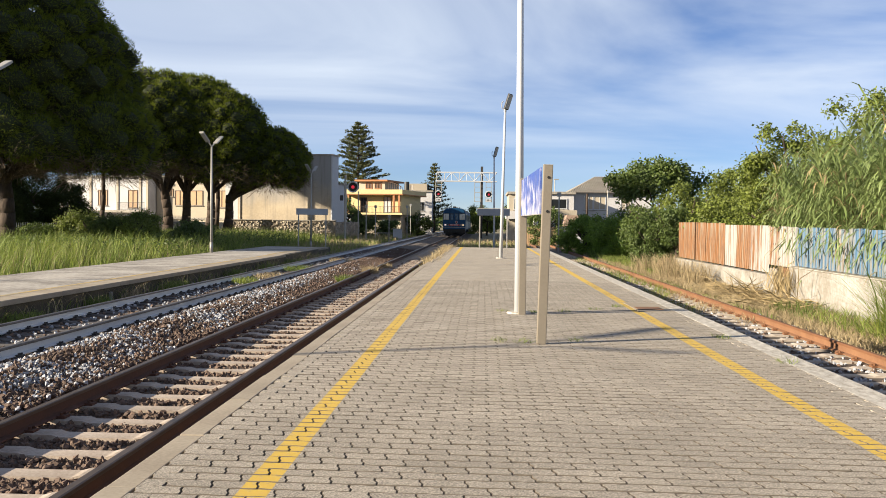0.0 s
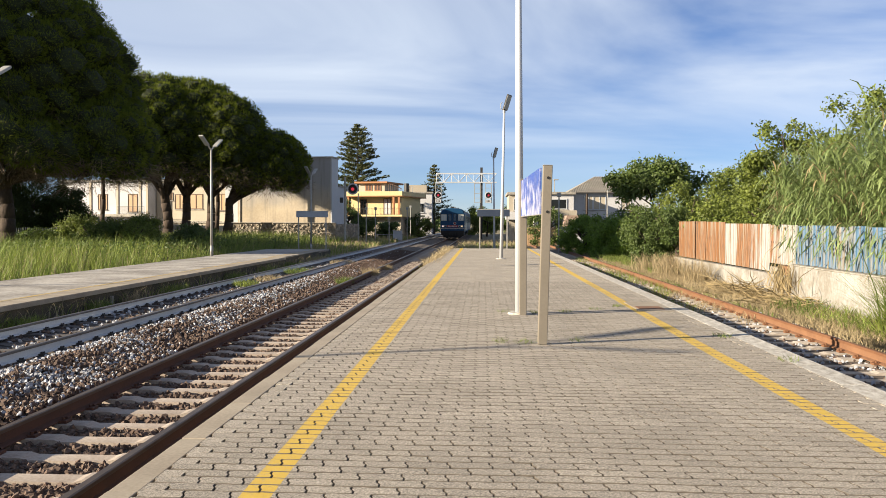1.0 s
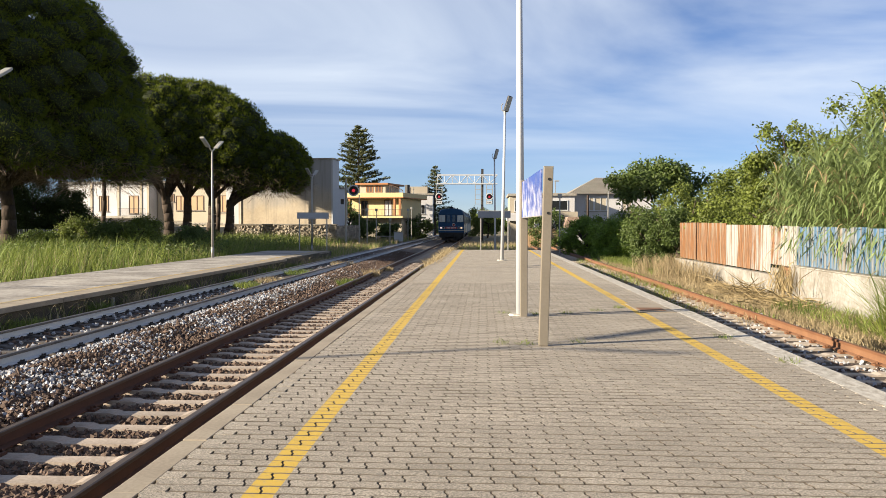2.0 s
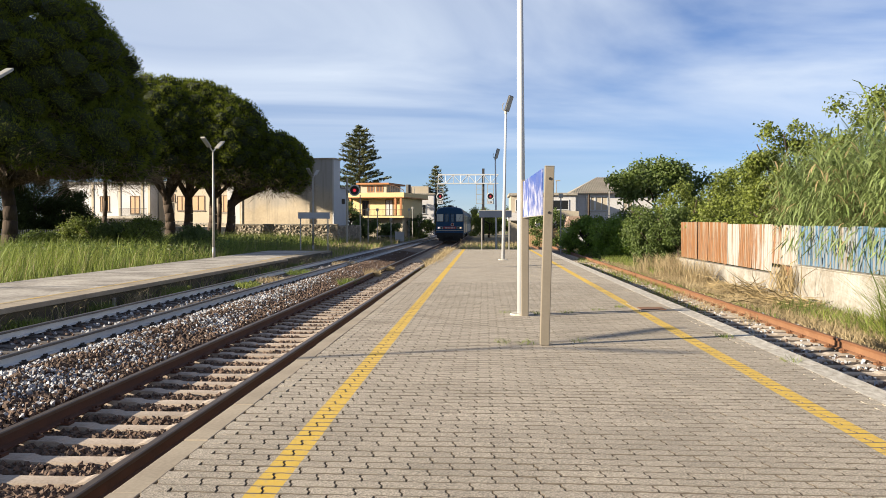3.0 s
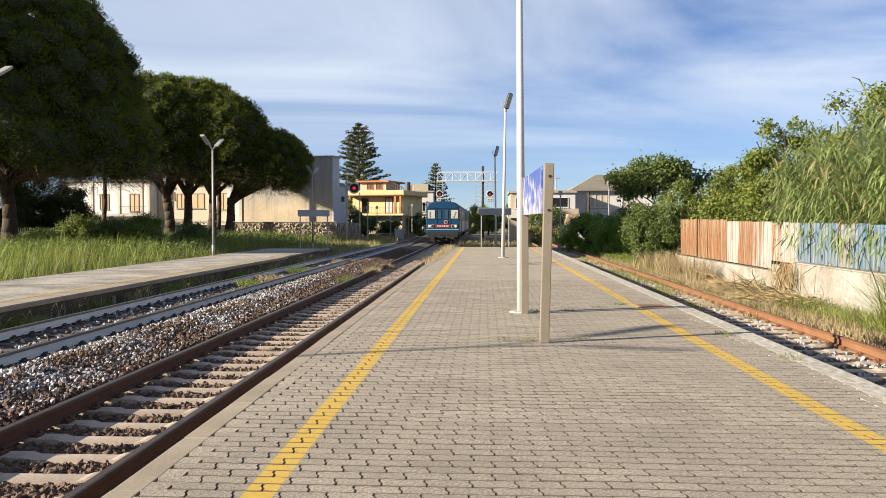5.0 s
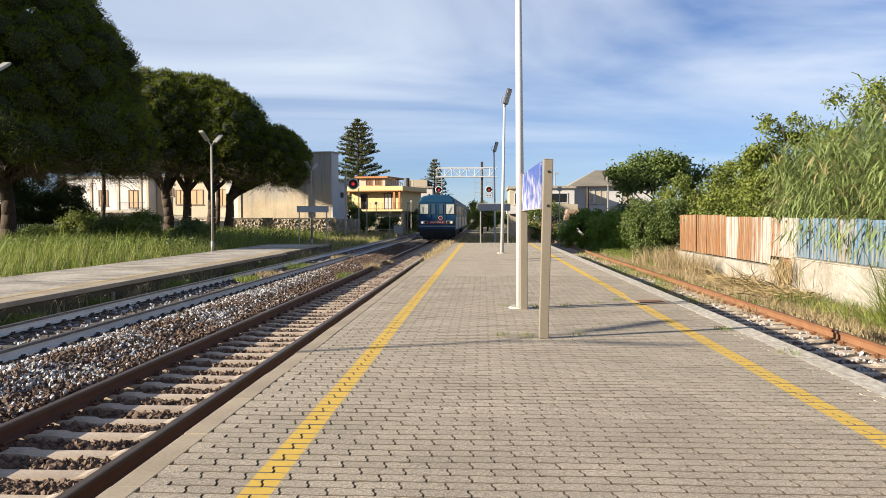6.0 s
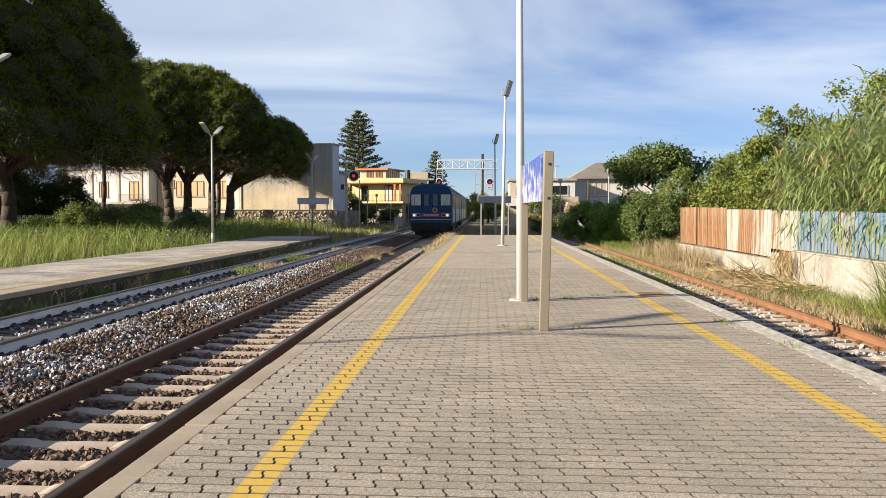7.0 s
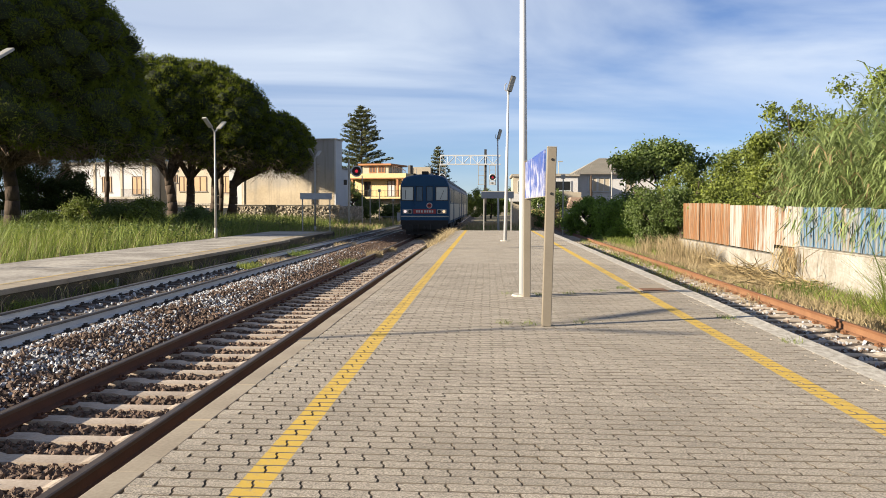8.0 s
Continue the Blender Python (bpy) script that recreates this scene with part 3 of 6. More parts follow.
def stone_pine(x, y, trunk_r, fork, crowns, per, leaf, label, twigs=900):
    """Crowns are (dx, dy, z, rx, rz, lowest direction, clumps) over the foot; each is an umbrella of rounded clumps."""
    t = thing("stone_pine", label, "tree", (x, y, GROUND), group="pines by the station")
    main = crowns[0]
    tip = (max(-.4, min(.4, main[0] * .3)), main[1] * .3, fork)
    bm = bmesh.new()
    limb(bm, (0, 0, -.05), tip, trunk_r * 1.05, trunk_r * .74, .3, 6)
    part("trunk", bm, M["bark"], t, "reddish-brown fissured bark", True)
    bm = bmesh.new()
    P, O, V, F = [], [], [], []
    T, D = [], []
    count = 0
    for dx, dy, cz, rx, rz, low, n in crowns:
        k = np.arange(n) + .5
        g, z = k * 2.39996, 1 - (1 - low) * k / n
        u = np.stack([np.cos(g) * np.sqrt(1 - z * z), np.sin(g) * np.sqrt(1 - z * z), z], 1) + .5 / math.sqrt(n) * unit(n)
        u /= np.linalg.norm(u, axis=1, keepdims=True)
        size = .98 * math.sqrt((rx * rx + 2 * rx * rz) / 3 * 2 * (1 - low) / n)
        r = size * rng.uniform(.72, 1.22, n)
        c = np.array([dx, dy, cz]) + u * (np.array([rx, rx, rz]) - ((.85 + rng.uniform(-.25, .35, n)) * r)[:, None])
        for i in range(n):
            w = unit(per)
            w = w[w @ u[i] > -.25]
            ph = rng.uniform(0, 40)
            sq = np.array([1, 1, .86])
            P.append(c[i] + w * sq * (r[i] * lumpy(w, ph) * rng.uniform(.93, 1.04, len(w)))[:, None])
            O.append(w + .25 * u[i] + np.array([0, 0, .25]))
            # solid dark shells fill the clumps, so gaps read as shade
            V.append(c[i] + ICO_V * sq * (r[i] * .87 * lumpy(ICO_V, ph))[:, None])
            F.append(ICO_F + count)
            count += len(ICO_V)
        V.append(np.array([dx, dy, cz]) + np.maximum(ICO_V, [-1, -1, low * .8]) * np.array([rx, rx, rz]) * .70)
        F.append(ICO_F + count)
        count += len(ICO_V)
        for k in range(8):
            a = k * 2.4 + random.random()
            rr = rx * random.uniform(.3, .82)
            limb(bm, (tip[0], tip[1], fork * random.uniform(.86, 1.0)), (dx + rr * math.cos(a), dy + rr * math.sin(a), cz + rz * random.uniform(-.25, .25)), trunk_r * .46, .05, .6, 5)
        m = int(twigs * rx / main[3])
        a = rng.uniform(0, 2 * np.pi, m); q = np.sqrt(rng.uniform(.03, .93, m))
        T.append(np.stack([dx + q * rx * np.cos(a), dy + q * rx * np.sin(a), cz + low * rz * np.sqrt(1 - .55 * q * q) + rng.uniform(-.55, .5, m)], 1))
        D.append(np.stack([np.cos(a), np.sin(a), rng.uniform(-.5, .25, m)], 1))
    part("limb", bm, M["bark"], t, "", True)
    link("crown", leaves("crown", np.concatenate(P), np.concatenate(O), leaf, leaf * .21, 0, .42, .12), M["pine"], t, "dense dark green umbrella of needle clumps")
    link("inner_foliage", array_mesh("inner_foliage", np.concatenate(V), np.concatenate(F)), M["pine_shade"], t, "opaque inner shells coloured dark as shade between needle clumps")
    tagged(link("dead_foliage", leaves("dead_foliage", np.concatenate(T), np.concatenate(D), 1.0, .022, .05, .7), M["twig"], t, "bare grey-brown lower twigs"), kind="stuff")
    return t


stone_pine(-25.8, 45, .42, 4.6, [(-.2, 0, 8.8, 7.1, 6.7, -.32, 170), (5.4, -1.0, 6.2, 3.2, 2.5, -.75, 46), (-3.2, -2.0, 6.7, 4.6, 2.3, -.45, 46), (1.6, -2.6, 5.9, 4.8, 1.9, -.6, 50)], 1300, .185, "large stone pine with a dark dense crown", 3400)
# out of view; added so its crown keeps sun off the large pine
stone_pine(-41.5, 39.5, .50, 11.0, [(0, 0, 16.2, 9.0, 7.0, -.85, 90)], 160, .6, "unseen stone pine added to shade the large pine", 500)
# also outside the view, added to block sun from the dark shrubs
stone_pine(-46.0, 49.5, .45, 5.5, [(0, 0, 9.6, 7.0, 7.4, -.7, 80)], 160, .6, "unseen stone pine added to shade the shrubs", 400)
stone_pine(-36.5, 80.0, .22, 8.6, [(0.6, 0, 12.6, 4.2, 2.8, -.5, 60)], 420, .22, "stone pine half hidden behind its neighbours")
stone_pine(-28.56, 76.2, .50, 4.6, [(-1.0, 0, 9.9, 5.6, 5.5, -.70, 150)], 540, .26, "stone pine with a sunlit dome and thick trunk", 1500)
stone_pine(-27.60, 77.2, .46, 4.6, [(1.3, .5, 10.0, 5.1, 5.3, -.72, 140)], 540, .26, "stone pine with a sunlit dome", 1500)
stone_pine(-24.99, 76.2, .44, 4.4, [(1.3, .4, 9.2, 4.3, 4.6, -.80, 120)], 540, .26, "stone pine leaning outward over the grass", 1500)
stone_pine(-23.64, 77.2, .46, 4.3, [(3.9, .6, 7.35, 3.8, 3.35, -.68, 100)], 540, .26, "stone pine with a wide drooping crown", 1700)
# hidden behind the group; added to cast shade on the upper wall
stone_pine(-27.4, 86.6, .25, 8.4, [(0, 0, 10.6, 3.4, 2.5, -.5, 50)], 300, .26, "hidden stone pine added to shade the blank wall", 500)


def araucaria(x, y, height, r, label, tiers, fill, taper):
    t = thing("norfolk_pine", label, "tree", (x, y, GROUND), group="norfolk pines")
    part("trunk", tube((0, 0, 0), (0, 0, height * .98), .30, .04, 9), M["bark"], t)
    bm = bmesh.new()
    P, O = [], []
    for k in range(tiers):
        f = k / (tiers - 1)
        z = height * (.22 + .76 * f)
        R = r * (1 - f) ** taper * random.uniform(.72, 1.12) + .25
        m = 6
        for j in range(m):
            a = j * 2 * math.pi / m + k * .5 + random.uniform(-.2, .2)
            Rj = R * random.uniform(.62, 1.12)
            e = Vector((Rj * math.cos(a), Rj * math.sin(a), z + Rj * random.uniform(.12, .38)))
            tube((0, 0, z), e, .05, .015, 5, bm)
            n = int((24 + 40 * R) * fill)
            s = rng.uniform(.15, 1.0, n)[:, None]
            side = np.array([-math.sin(a), math.cos(a), 0.0])
            P.append(np.array([0, 0, z]) + s * np.array(e - Vector((0, 0, z))) + side * rng.normal(0, .14, (n, 1)) * (1.2 - s) * R * .5 + rng.normal(0, .13, (n, 3)))
            O.append(np.array([math.cos(a), math.sin(a), .5]) + 0 * s + side * rng.normal(0, .6, (n, 1)))
    tagged(part("branch", bm, M["bark"], t), kind="stuff")
    link("crown", leaves("crown", np.concatenate(P), np.concatenate(O), .42, .17, .0, .5), M["araucaria"], t, "tiered olive-green branches")


araucaria(-20.8, 141, 18.4, 5.0, "tall norfolk pine with tiered upswept branches", 20, .8, .46)
araucaria(-8.9, 155, 12.6, 3.3, "slender norfolk pine behind the signal gantry", 15, .38, .75)


def broadleaf(name, x, y, height, rx, rz, material, lobes_n, per, label, leaf=.2, base_z=GROUND, trunk_r=.16, low=-.9):
    t = thing(name, label, "tree" if height > 3.6 else "bush", (x, y, base_z), group="greenery along the fence")
    bm = bmesh.new()
    limb(bm, (0, 0, 0), (.1, 0, height * .5), trunk_r, trunk_r * .6, .2)
    for k in range(6):
        a = k * 2.4 + random.random()
        limb(bm, (.1, 0, height * random.uniform(.3, .5)), (rx * .7 * math.cos(a), rx * .7 * math.sin(a), height * random.uniform(.6, .9)), trunk_r * .45, .02, .25)
    part("trunk", bm, M["bark"], t, "", True)
    u = unit(lobes_n * 4)
    u = u[u[:, 2] > low][:lobes_n]
    rad = rng.uniform(.55, 1.0, (len(u), 1))
    lob = u * rad * np.array([rx, rx, rz]) + np.array([0, 0, height - rz])
    lob[:, 2] = np.maximum(lob[:, 2], .15)
    size = rng.uniform(.15, .30, (len(lob), 1)) * rx
    per = int(per * (.85 if y < 70 else .6))
    leaf = leaf * .94
    p, o = crown_points(np.concatenate([lob, size], 1), per, .3)
    p += rng.normal(0, .05 * rx, p.shape)
    p[:, 2] = np.maximum(p[:, 2], .02)
    link("crown", leaves("crown", p, o + np.array([0, 0, .1]), leaf, leaf * .55, .15, .6, .85), material, t)
    return t


for spec in (
        ("tree", 12.3, 62, 6.45, 3.4, 1.7, "leaf_dark", 64, 190, "spreading green tree with bare twigs inside", .30, -.35),
        ("tree", 11.5, 40, 4.6, 1.7, 2.2, "leaf", 60, 200, "yellow-green tree behind the rusty fence", .15, -.9),
        ("tree", 13.0, 44, 5.3, 1.9, 2.6, "leaf", 60, 200, "yellow-green tree behind the rusty fence", .15, -.9),
        ("tree", 10.9, 47, 4.2, 2.0, 2.2, "leaf", 60, 200, "yellow-green tree behind the rusty fence", .16, -.9),
        ("tree", 15.0, 47, 5.0, 2.2, 2.4, "leaf", 60, 200, "yellow-green tree behind the rusty fence", .16, -.9),
        ("tree", 11.15, 32, 6.05, 1.6, 2.7, "leaf", 90, 170, "tall leafy tree rising behind the reeds", .15, -.9),
        ("tree", 12.9, 29, 6.85, 2.0, 2.9, "leaf", 70, 190, "tall leafy tree rising behind the reeds", .15, -.9),
        ("bush", 10.3, 36, 3.5, 1.8, 1.8, "leaf", 60, 170, "leafy shrub crowding over the fence top", .14, -.9),
        ("bush", 10.6, 31.5, 4.0, 1.7, 2.0, "leaf", 60, 170, "leafy shrub crowding over the fence top", .14, -.9),
        ("bush", 8.9, 45, 3.2, 1.9, 1.9, "leaf_dark", 70, 220, "dense dark green bush beside the disused track", .14, -.9),
        ("bush", 7.9, 52, 2.6, 1.7, 1.7, "leaf_bright", 70, 220, "dense leafy green bush beside the disused track", .15, -.9),
        ("bush", 6.7, 57.5, 2.8, 1.5, 1.7, "leaf_bright", 70, 240, "bright green bush beside the disused track", .15, -.9),
        ("bush", 9.6, 57, 3.2, 2.2, 1.9, "leaf_dark", 60, 220, "dense dark green bush beside the disused track", .16, -.9),
        ("bush", 9.0, 40.5, 2.9, 1.3, 1.6, "leaf_dark", 60, 200, "bush spilling over the end of the fence", .13, -.9),
        ("bush", 8.0, 41.5, 2.4, 1.0, 1.3, "leaf_dark", 50, 200, "bush spilling over the end of the fence", .13, -.9),
        ("bush", 5.6, 78, 3.6, 1.9, 2.0, "leaf_dark", 50, 200, "dark shrub near the pale houses", .2, -.9),
        ("bush", -22.8, 53, 2.5, 1.8, 1.5, "leaf", 60, 190, "leafy green shrub in the tall grass", .16, -.9),
        ("bush", -18.9, 55, 2.0, 1.6, 1.2, "leaf_dark", 60, 190, "leafy green shrub in the tall grass", .16, -.9),
        ("bush", -23.5, 50, 2.45, 1.9, 1.5, "leaf", 60, 190, "leafy green shrub in the tall grass", .16, -.9),
        ("bush", -19.9, 48, 2.1, 1.5, 1.2, "leaf", 50, 170, "leafy green shrub in the tall grass", .15, -.9),
        ("bush", -18.0, 52, 1.8, 1.4, 1.0, "leaf_dark", 50, 170, "leafy green shrub in the tall grass", .15, -.9),
        ("bush", -25.3, 47, 1.7, 1.4, 1.0, "leaf_dark", 50, 170, "leafy green shrub in the tall grass", .15, -.9),
        ("bush", -21.8, 48, 2.1, 1.5, 1.2, "leaf_dark", 50, 170, "leafy green shrub in the tall grass", .15, -.9),
        ("bush", -21.0, 51, 2.5, 1.7, 1.5, "leaf", 60, 190, "leafy green shrub in the tall grass", .16, -.9),
        ("flowering_shrub", -27.5, 50, 1.25, .8, .5, "blossom", 30, 90, "white flowering shrub by the picket fence", .10, -.9),
        ("bush", -28.6, 57, 4.7, 1.9, 2.3, "shrub_shaded", 90, 300, "dark green shrub under the pines, their shade put into its colour", .13, -.9),
        ("bush", -30.4, 56, 5.9, 2.3, 2.8, "shrub_shaded", 90, 300, "dark green shrub under the pines, their shade put into its colour", .13, -.9),
        ("bush", -33.2, 57, 5.8, 2.5, 2.8, "shrub_shaded", 90, 300, "dark green shrub under the pines, their shade put into its colour", .13, -.9),
        ("bush", -15.2, 107, 2.9, 2.0, 1.6, "leaf_dark", 50, 190, "dark shrub before the yellow house", .25, -.9),
        ("bush", -12.3, 111, 2.2, 1.8, 1.2, "leaf_dark", 50, 190, "dark shrub before the yellow house", .25, -.9),
        ("bush", -18.0, 113, 5.2, 2.0, 2.8, "leaf_dark", 50, 190, "dark shrub before the yellow house", .25, -.9),
        ("bush", -9.5, 124, 3.4, 2.2, 1.8, "leaf_dark", 50, 190, "dark shrub beside the line", .25, -.9),
        ("tree", -1.6, 150, 5.2, 2.6, 2.8, "leaf", 50, 190, "green tree beside the line far down the track", .3, -.9),
        ("tree", .6, 135, 4.6, 2.2, 2.4, "leaf", 50, 190, "green tree beside the line far down the track", .3, -.9),
        ("tree", 4.6, 110, 5.6, 2.0, 3.0, "leaf_dark", 50, 190, "green tree beside the pale house", .3, -.9),
        ("tree", 19.5, 75, 5.6, 3.0, 2.8, "leaf_dark", 60, 190, "green tree behind the fence", .25, -.9),
        ("tree", 22.0, 62, 5.6, 3.0, 2.8, "leaf_dark", 60, 190, "green tree behind the fence", .25, -.9)):
    kind, bx, by, bh, brx, brz, key, ln, per, lab, lf, lw = spec
    broadleaf(kind, bx, by, bh, brx, brz, M[key], ln, per, lab, lf, low=lw)
# ---- buildings ----
def turned(t, x, y, angle):
    """Turns a thing built in place round the upright through (x, y)."""
    t.matrix_basis = pose(x, y, 0) @ pose(0, 0, 0, 0, 0, -angle) @ pose(-x, -y, 0)
    return t


def window(parent, x0, x1, z0, z1, y, pane, surround=None, sill=True, name="window"):
    """A framed window on a wall that faces -y, its pane set back in the frame."""
    bm = bmesh.new()
    f = .08
    for a in ((x0 - f, x0, z0 - f, z1 + f), (x1, x1 + f, z0 - f, z1 + f), (x0, x1, z1, z1 + f), (x0, x1, z0 - f, z0), ((x0 + x1) / 2 - .03, (x0 + x1) / 2 + .03, z0, z1)):
        box(a[0], a[1], y - .07, y + .02, a[2], a[3], 0, bm)
    w = part(name, bm, surround or M["white_paint"], parent)
    part("pane", box(x0, x1, y - .02, y + .01, z0, z1), pane, w)
    if sill:
        part("sill", box(x0 - .15, x1 + .15, y - .16, y + .01, z0 - .15, z0 - .08), M["concrete"], w)
    return w


def railing(parent, x0, x1, y, z0, z1, step=.14, material=None):
    bm = bmesh.new()
    box(x0, x1, y - .02, y + .02, z1 - .04, z1, 0, bm)
    box(x0, x1, y - .015, y + .015, z0 + .05, z0 + .08, 0, bm)
    for k in range(int((x1 - x0) / step) + 1):
        x = x0 + k * step
        box(x - .01, x + .01, y - .01, y + .01, z0, z1 - .04, 0, bm)
    part("railing", bm, material or M["dark_metal"], parent, "thin iron balcony railing")


def blank_building():
    t = thing("apartment_building", "rendered building with a blank stained sunlit wall", "building")
    part("wall", box(-26.6, -16.15, 90, 92.2, GROUND, 8.15), M["stained_shaded_wall"], t, "ochre-stained bare render with dark runs, tree shade painted grey at the top")
    part("side_wall", box(-16.15, -16.0, 89.95, 92.2, GROUND, 8.15), M["plaster_bluegrey"], t, "pale painted side wall")
    part("parapet", box(-26.7, -15.92, 89.9, 92.3, 8.15, 8.32), M["concrete"], t)
    part("annex", box(-19.6, -16.05, 92.2, 95.6, GROUND, 5.2), M["plaster_bluegrey"], t, "lower pale annex")
    part("annex_roof", box(-19.59, -15.9, 92.35, 95.7, 5.2, 5.35), M["concrete"], t)
    # unseen block behind the wall, added to throw shade over the track
    part("rear_wing", box(-29, -19.6, 92.2, 104, GROUND, 8.1), M["plaster_bluegrey"], t, "unseen rear block added to shade the track and train")
    part("drainpipe", tube((-26.3, 89.93, GROUND), (-26.3, 89.93, 8.1), .05, .05, 8), M["galv"], t)
    return t


turned(blank_building(), -16.0, 90, 7)


def rubble_wall():
    w = tagged(part("rubble_wall", box(-27, -15.4, 88.6, 89.0, GROUND - .1, 1.22), M["mortar"]), "rough rubble stone boundary wall", "wall", kind="structure")
    tagged(part("rubble_wall", box(-15.8, -15.4, 89.0, 106, GROUND - .1, 1.15), M["mortar"]), "rough rubble stone boundary wall along the line", "wall", kind="structure")
    n = 620
    c = np.stack([rng.uniform(-26.9, -15.5, n), np.full(n, 88.62), rng.uniform(GROUND, 1.12, n)], 1)
    tagged(link("rubble", stones("rubble", c, .17), M["rubble"], w), kind="stuff")
    c = np.stack([np.full(n, -15.42), rng.uniform(88.7, 106, n), rng.uniform(GROUND, 1.05, n)], 1)
    tagged(link("rubble", stones("rubble", c, .17), M["rubble"], w), kind="stuff")
    part("coping", box(-27.05, -15.3, 88.5, 89.1, 1.22, 1.30, .02), M["concrete"], w)


rubble_wall()


def yellow_house():
    t = thing("house", "yellow two-storey house with orange eaves and balconies", "house")
    y = 122
    part("ground_floor", box(-19.2, -11.6, y, y + 9, GROUND, 2.2), M["plaster_cream"], t)
    part("upper_floor", box(-19.2, -11.6, y, y + 9, 2.45, 5.0), M["plaster_yellow"], t)
    part("balcony_slab", box(-19.6, -10.9, y - 1.5, y + 9.2, 2.2, 2.46), M["plaster_yellow"], t)
    part("cornice", box(-19.8, -10.8, y - 1.6, y + 9.4, 5.0, 5.75, .05), M["plaster_yellow"], t)
    part("cornice_band", box(-19.83, -10.77, y - 1.63, y + 9.43, 5.02, 5.14), M["orange_trim"], t)
    part("attic", box(-18.4, -14.4, y + 1, y + 7, 5.75, 7.0), M["plaster_cream"], t)
    part("attic_roof", box(-18.9, -13.8, y + .4, y + 7.6, 7.0, 7.25, .03), M["orange_trim"], t, "terracotta roof edge")
    for x in (-17.3, -15.9):
        window(t, x, x + .9, 6.0, 6.75, y + 1, M["brown_wood"], M["orange_trim"], False)
    window(t, -14.1, -13.1, 2.5, 4.7, y, M["plaster_white"], M["brown_wood"], False, "balcony_door")
    window(t, -17.7, -16.8, 2.6, 4.6, y, M["window"], M["brown_wood"], False)
    window(t, -14.2, -13.3, .2, 1.4, y, M["window"])
    for x in (-11.5, -12.3, -19.2):
        part("column", box(x, x + .28, y - 1.45, y - 1.15, 2.46, 5.0), M["orange_trim"], t)
    railing(t, -19.5, -11.0, y - 1.45, 2.46, 3.4, .2)
    bm = bmesh.new()
    for k in range(8):
        a = k / 7 * math.pi
        x = -13.4 + 2.0 * k / 7
        tube((x, y, 5.75), (x, y, 6.1 + .75 * math.cos(a / 2)), .04, .04, 6, bm)
        if k:
            tube((px_, y, pz_), (x, y, 6.1 + .75 * math.cos(a / 2)), .05, .05, 6, bm)
        px_, pz_ = x, 6.1 + .75 * math.cos(a / 2)
    part("terrace_railing", bm, M["brown_wood"], t, "curved brown terrace rail")
    part("water_tank", tube((-11.4, y + 2, 5.75), (-11.4, y + 2, 7.0), .38, .35, 12), M["dark_metal"], t, "dark roof tank")
    for x in (-10.9, -10.5):
        part("aerial", tube((x, y + 2, 5.7), (x, y + 2, 6.6), .05, .05, 6), M["galv"], t)
    return t


turned(yellow_house(), -15.4, 122, 14)


def plain_house(name, label, x0, x1, y0, y1, z, material, wins, flat=True, pane=None, surround=None):
    t = thing(name, label, "house")
    part("wall", box(x0, x1, y0, y1, GROUND, z), material, t)
    if flat:
        part("roof", box(x0 - .2, x1 + .2, y0 - .25, y1 + .2, z, z + .28, .03), M["concrete"], t)
    for wx, w, wz, h in wins:
        window(t, wx, wx + w, wz, wz + h, y0, pane or M["window"], surround, True)
    return t


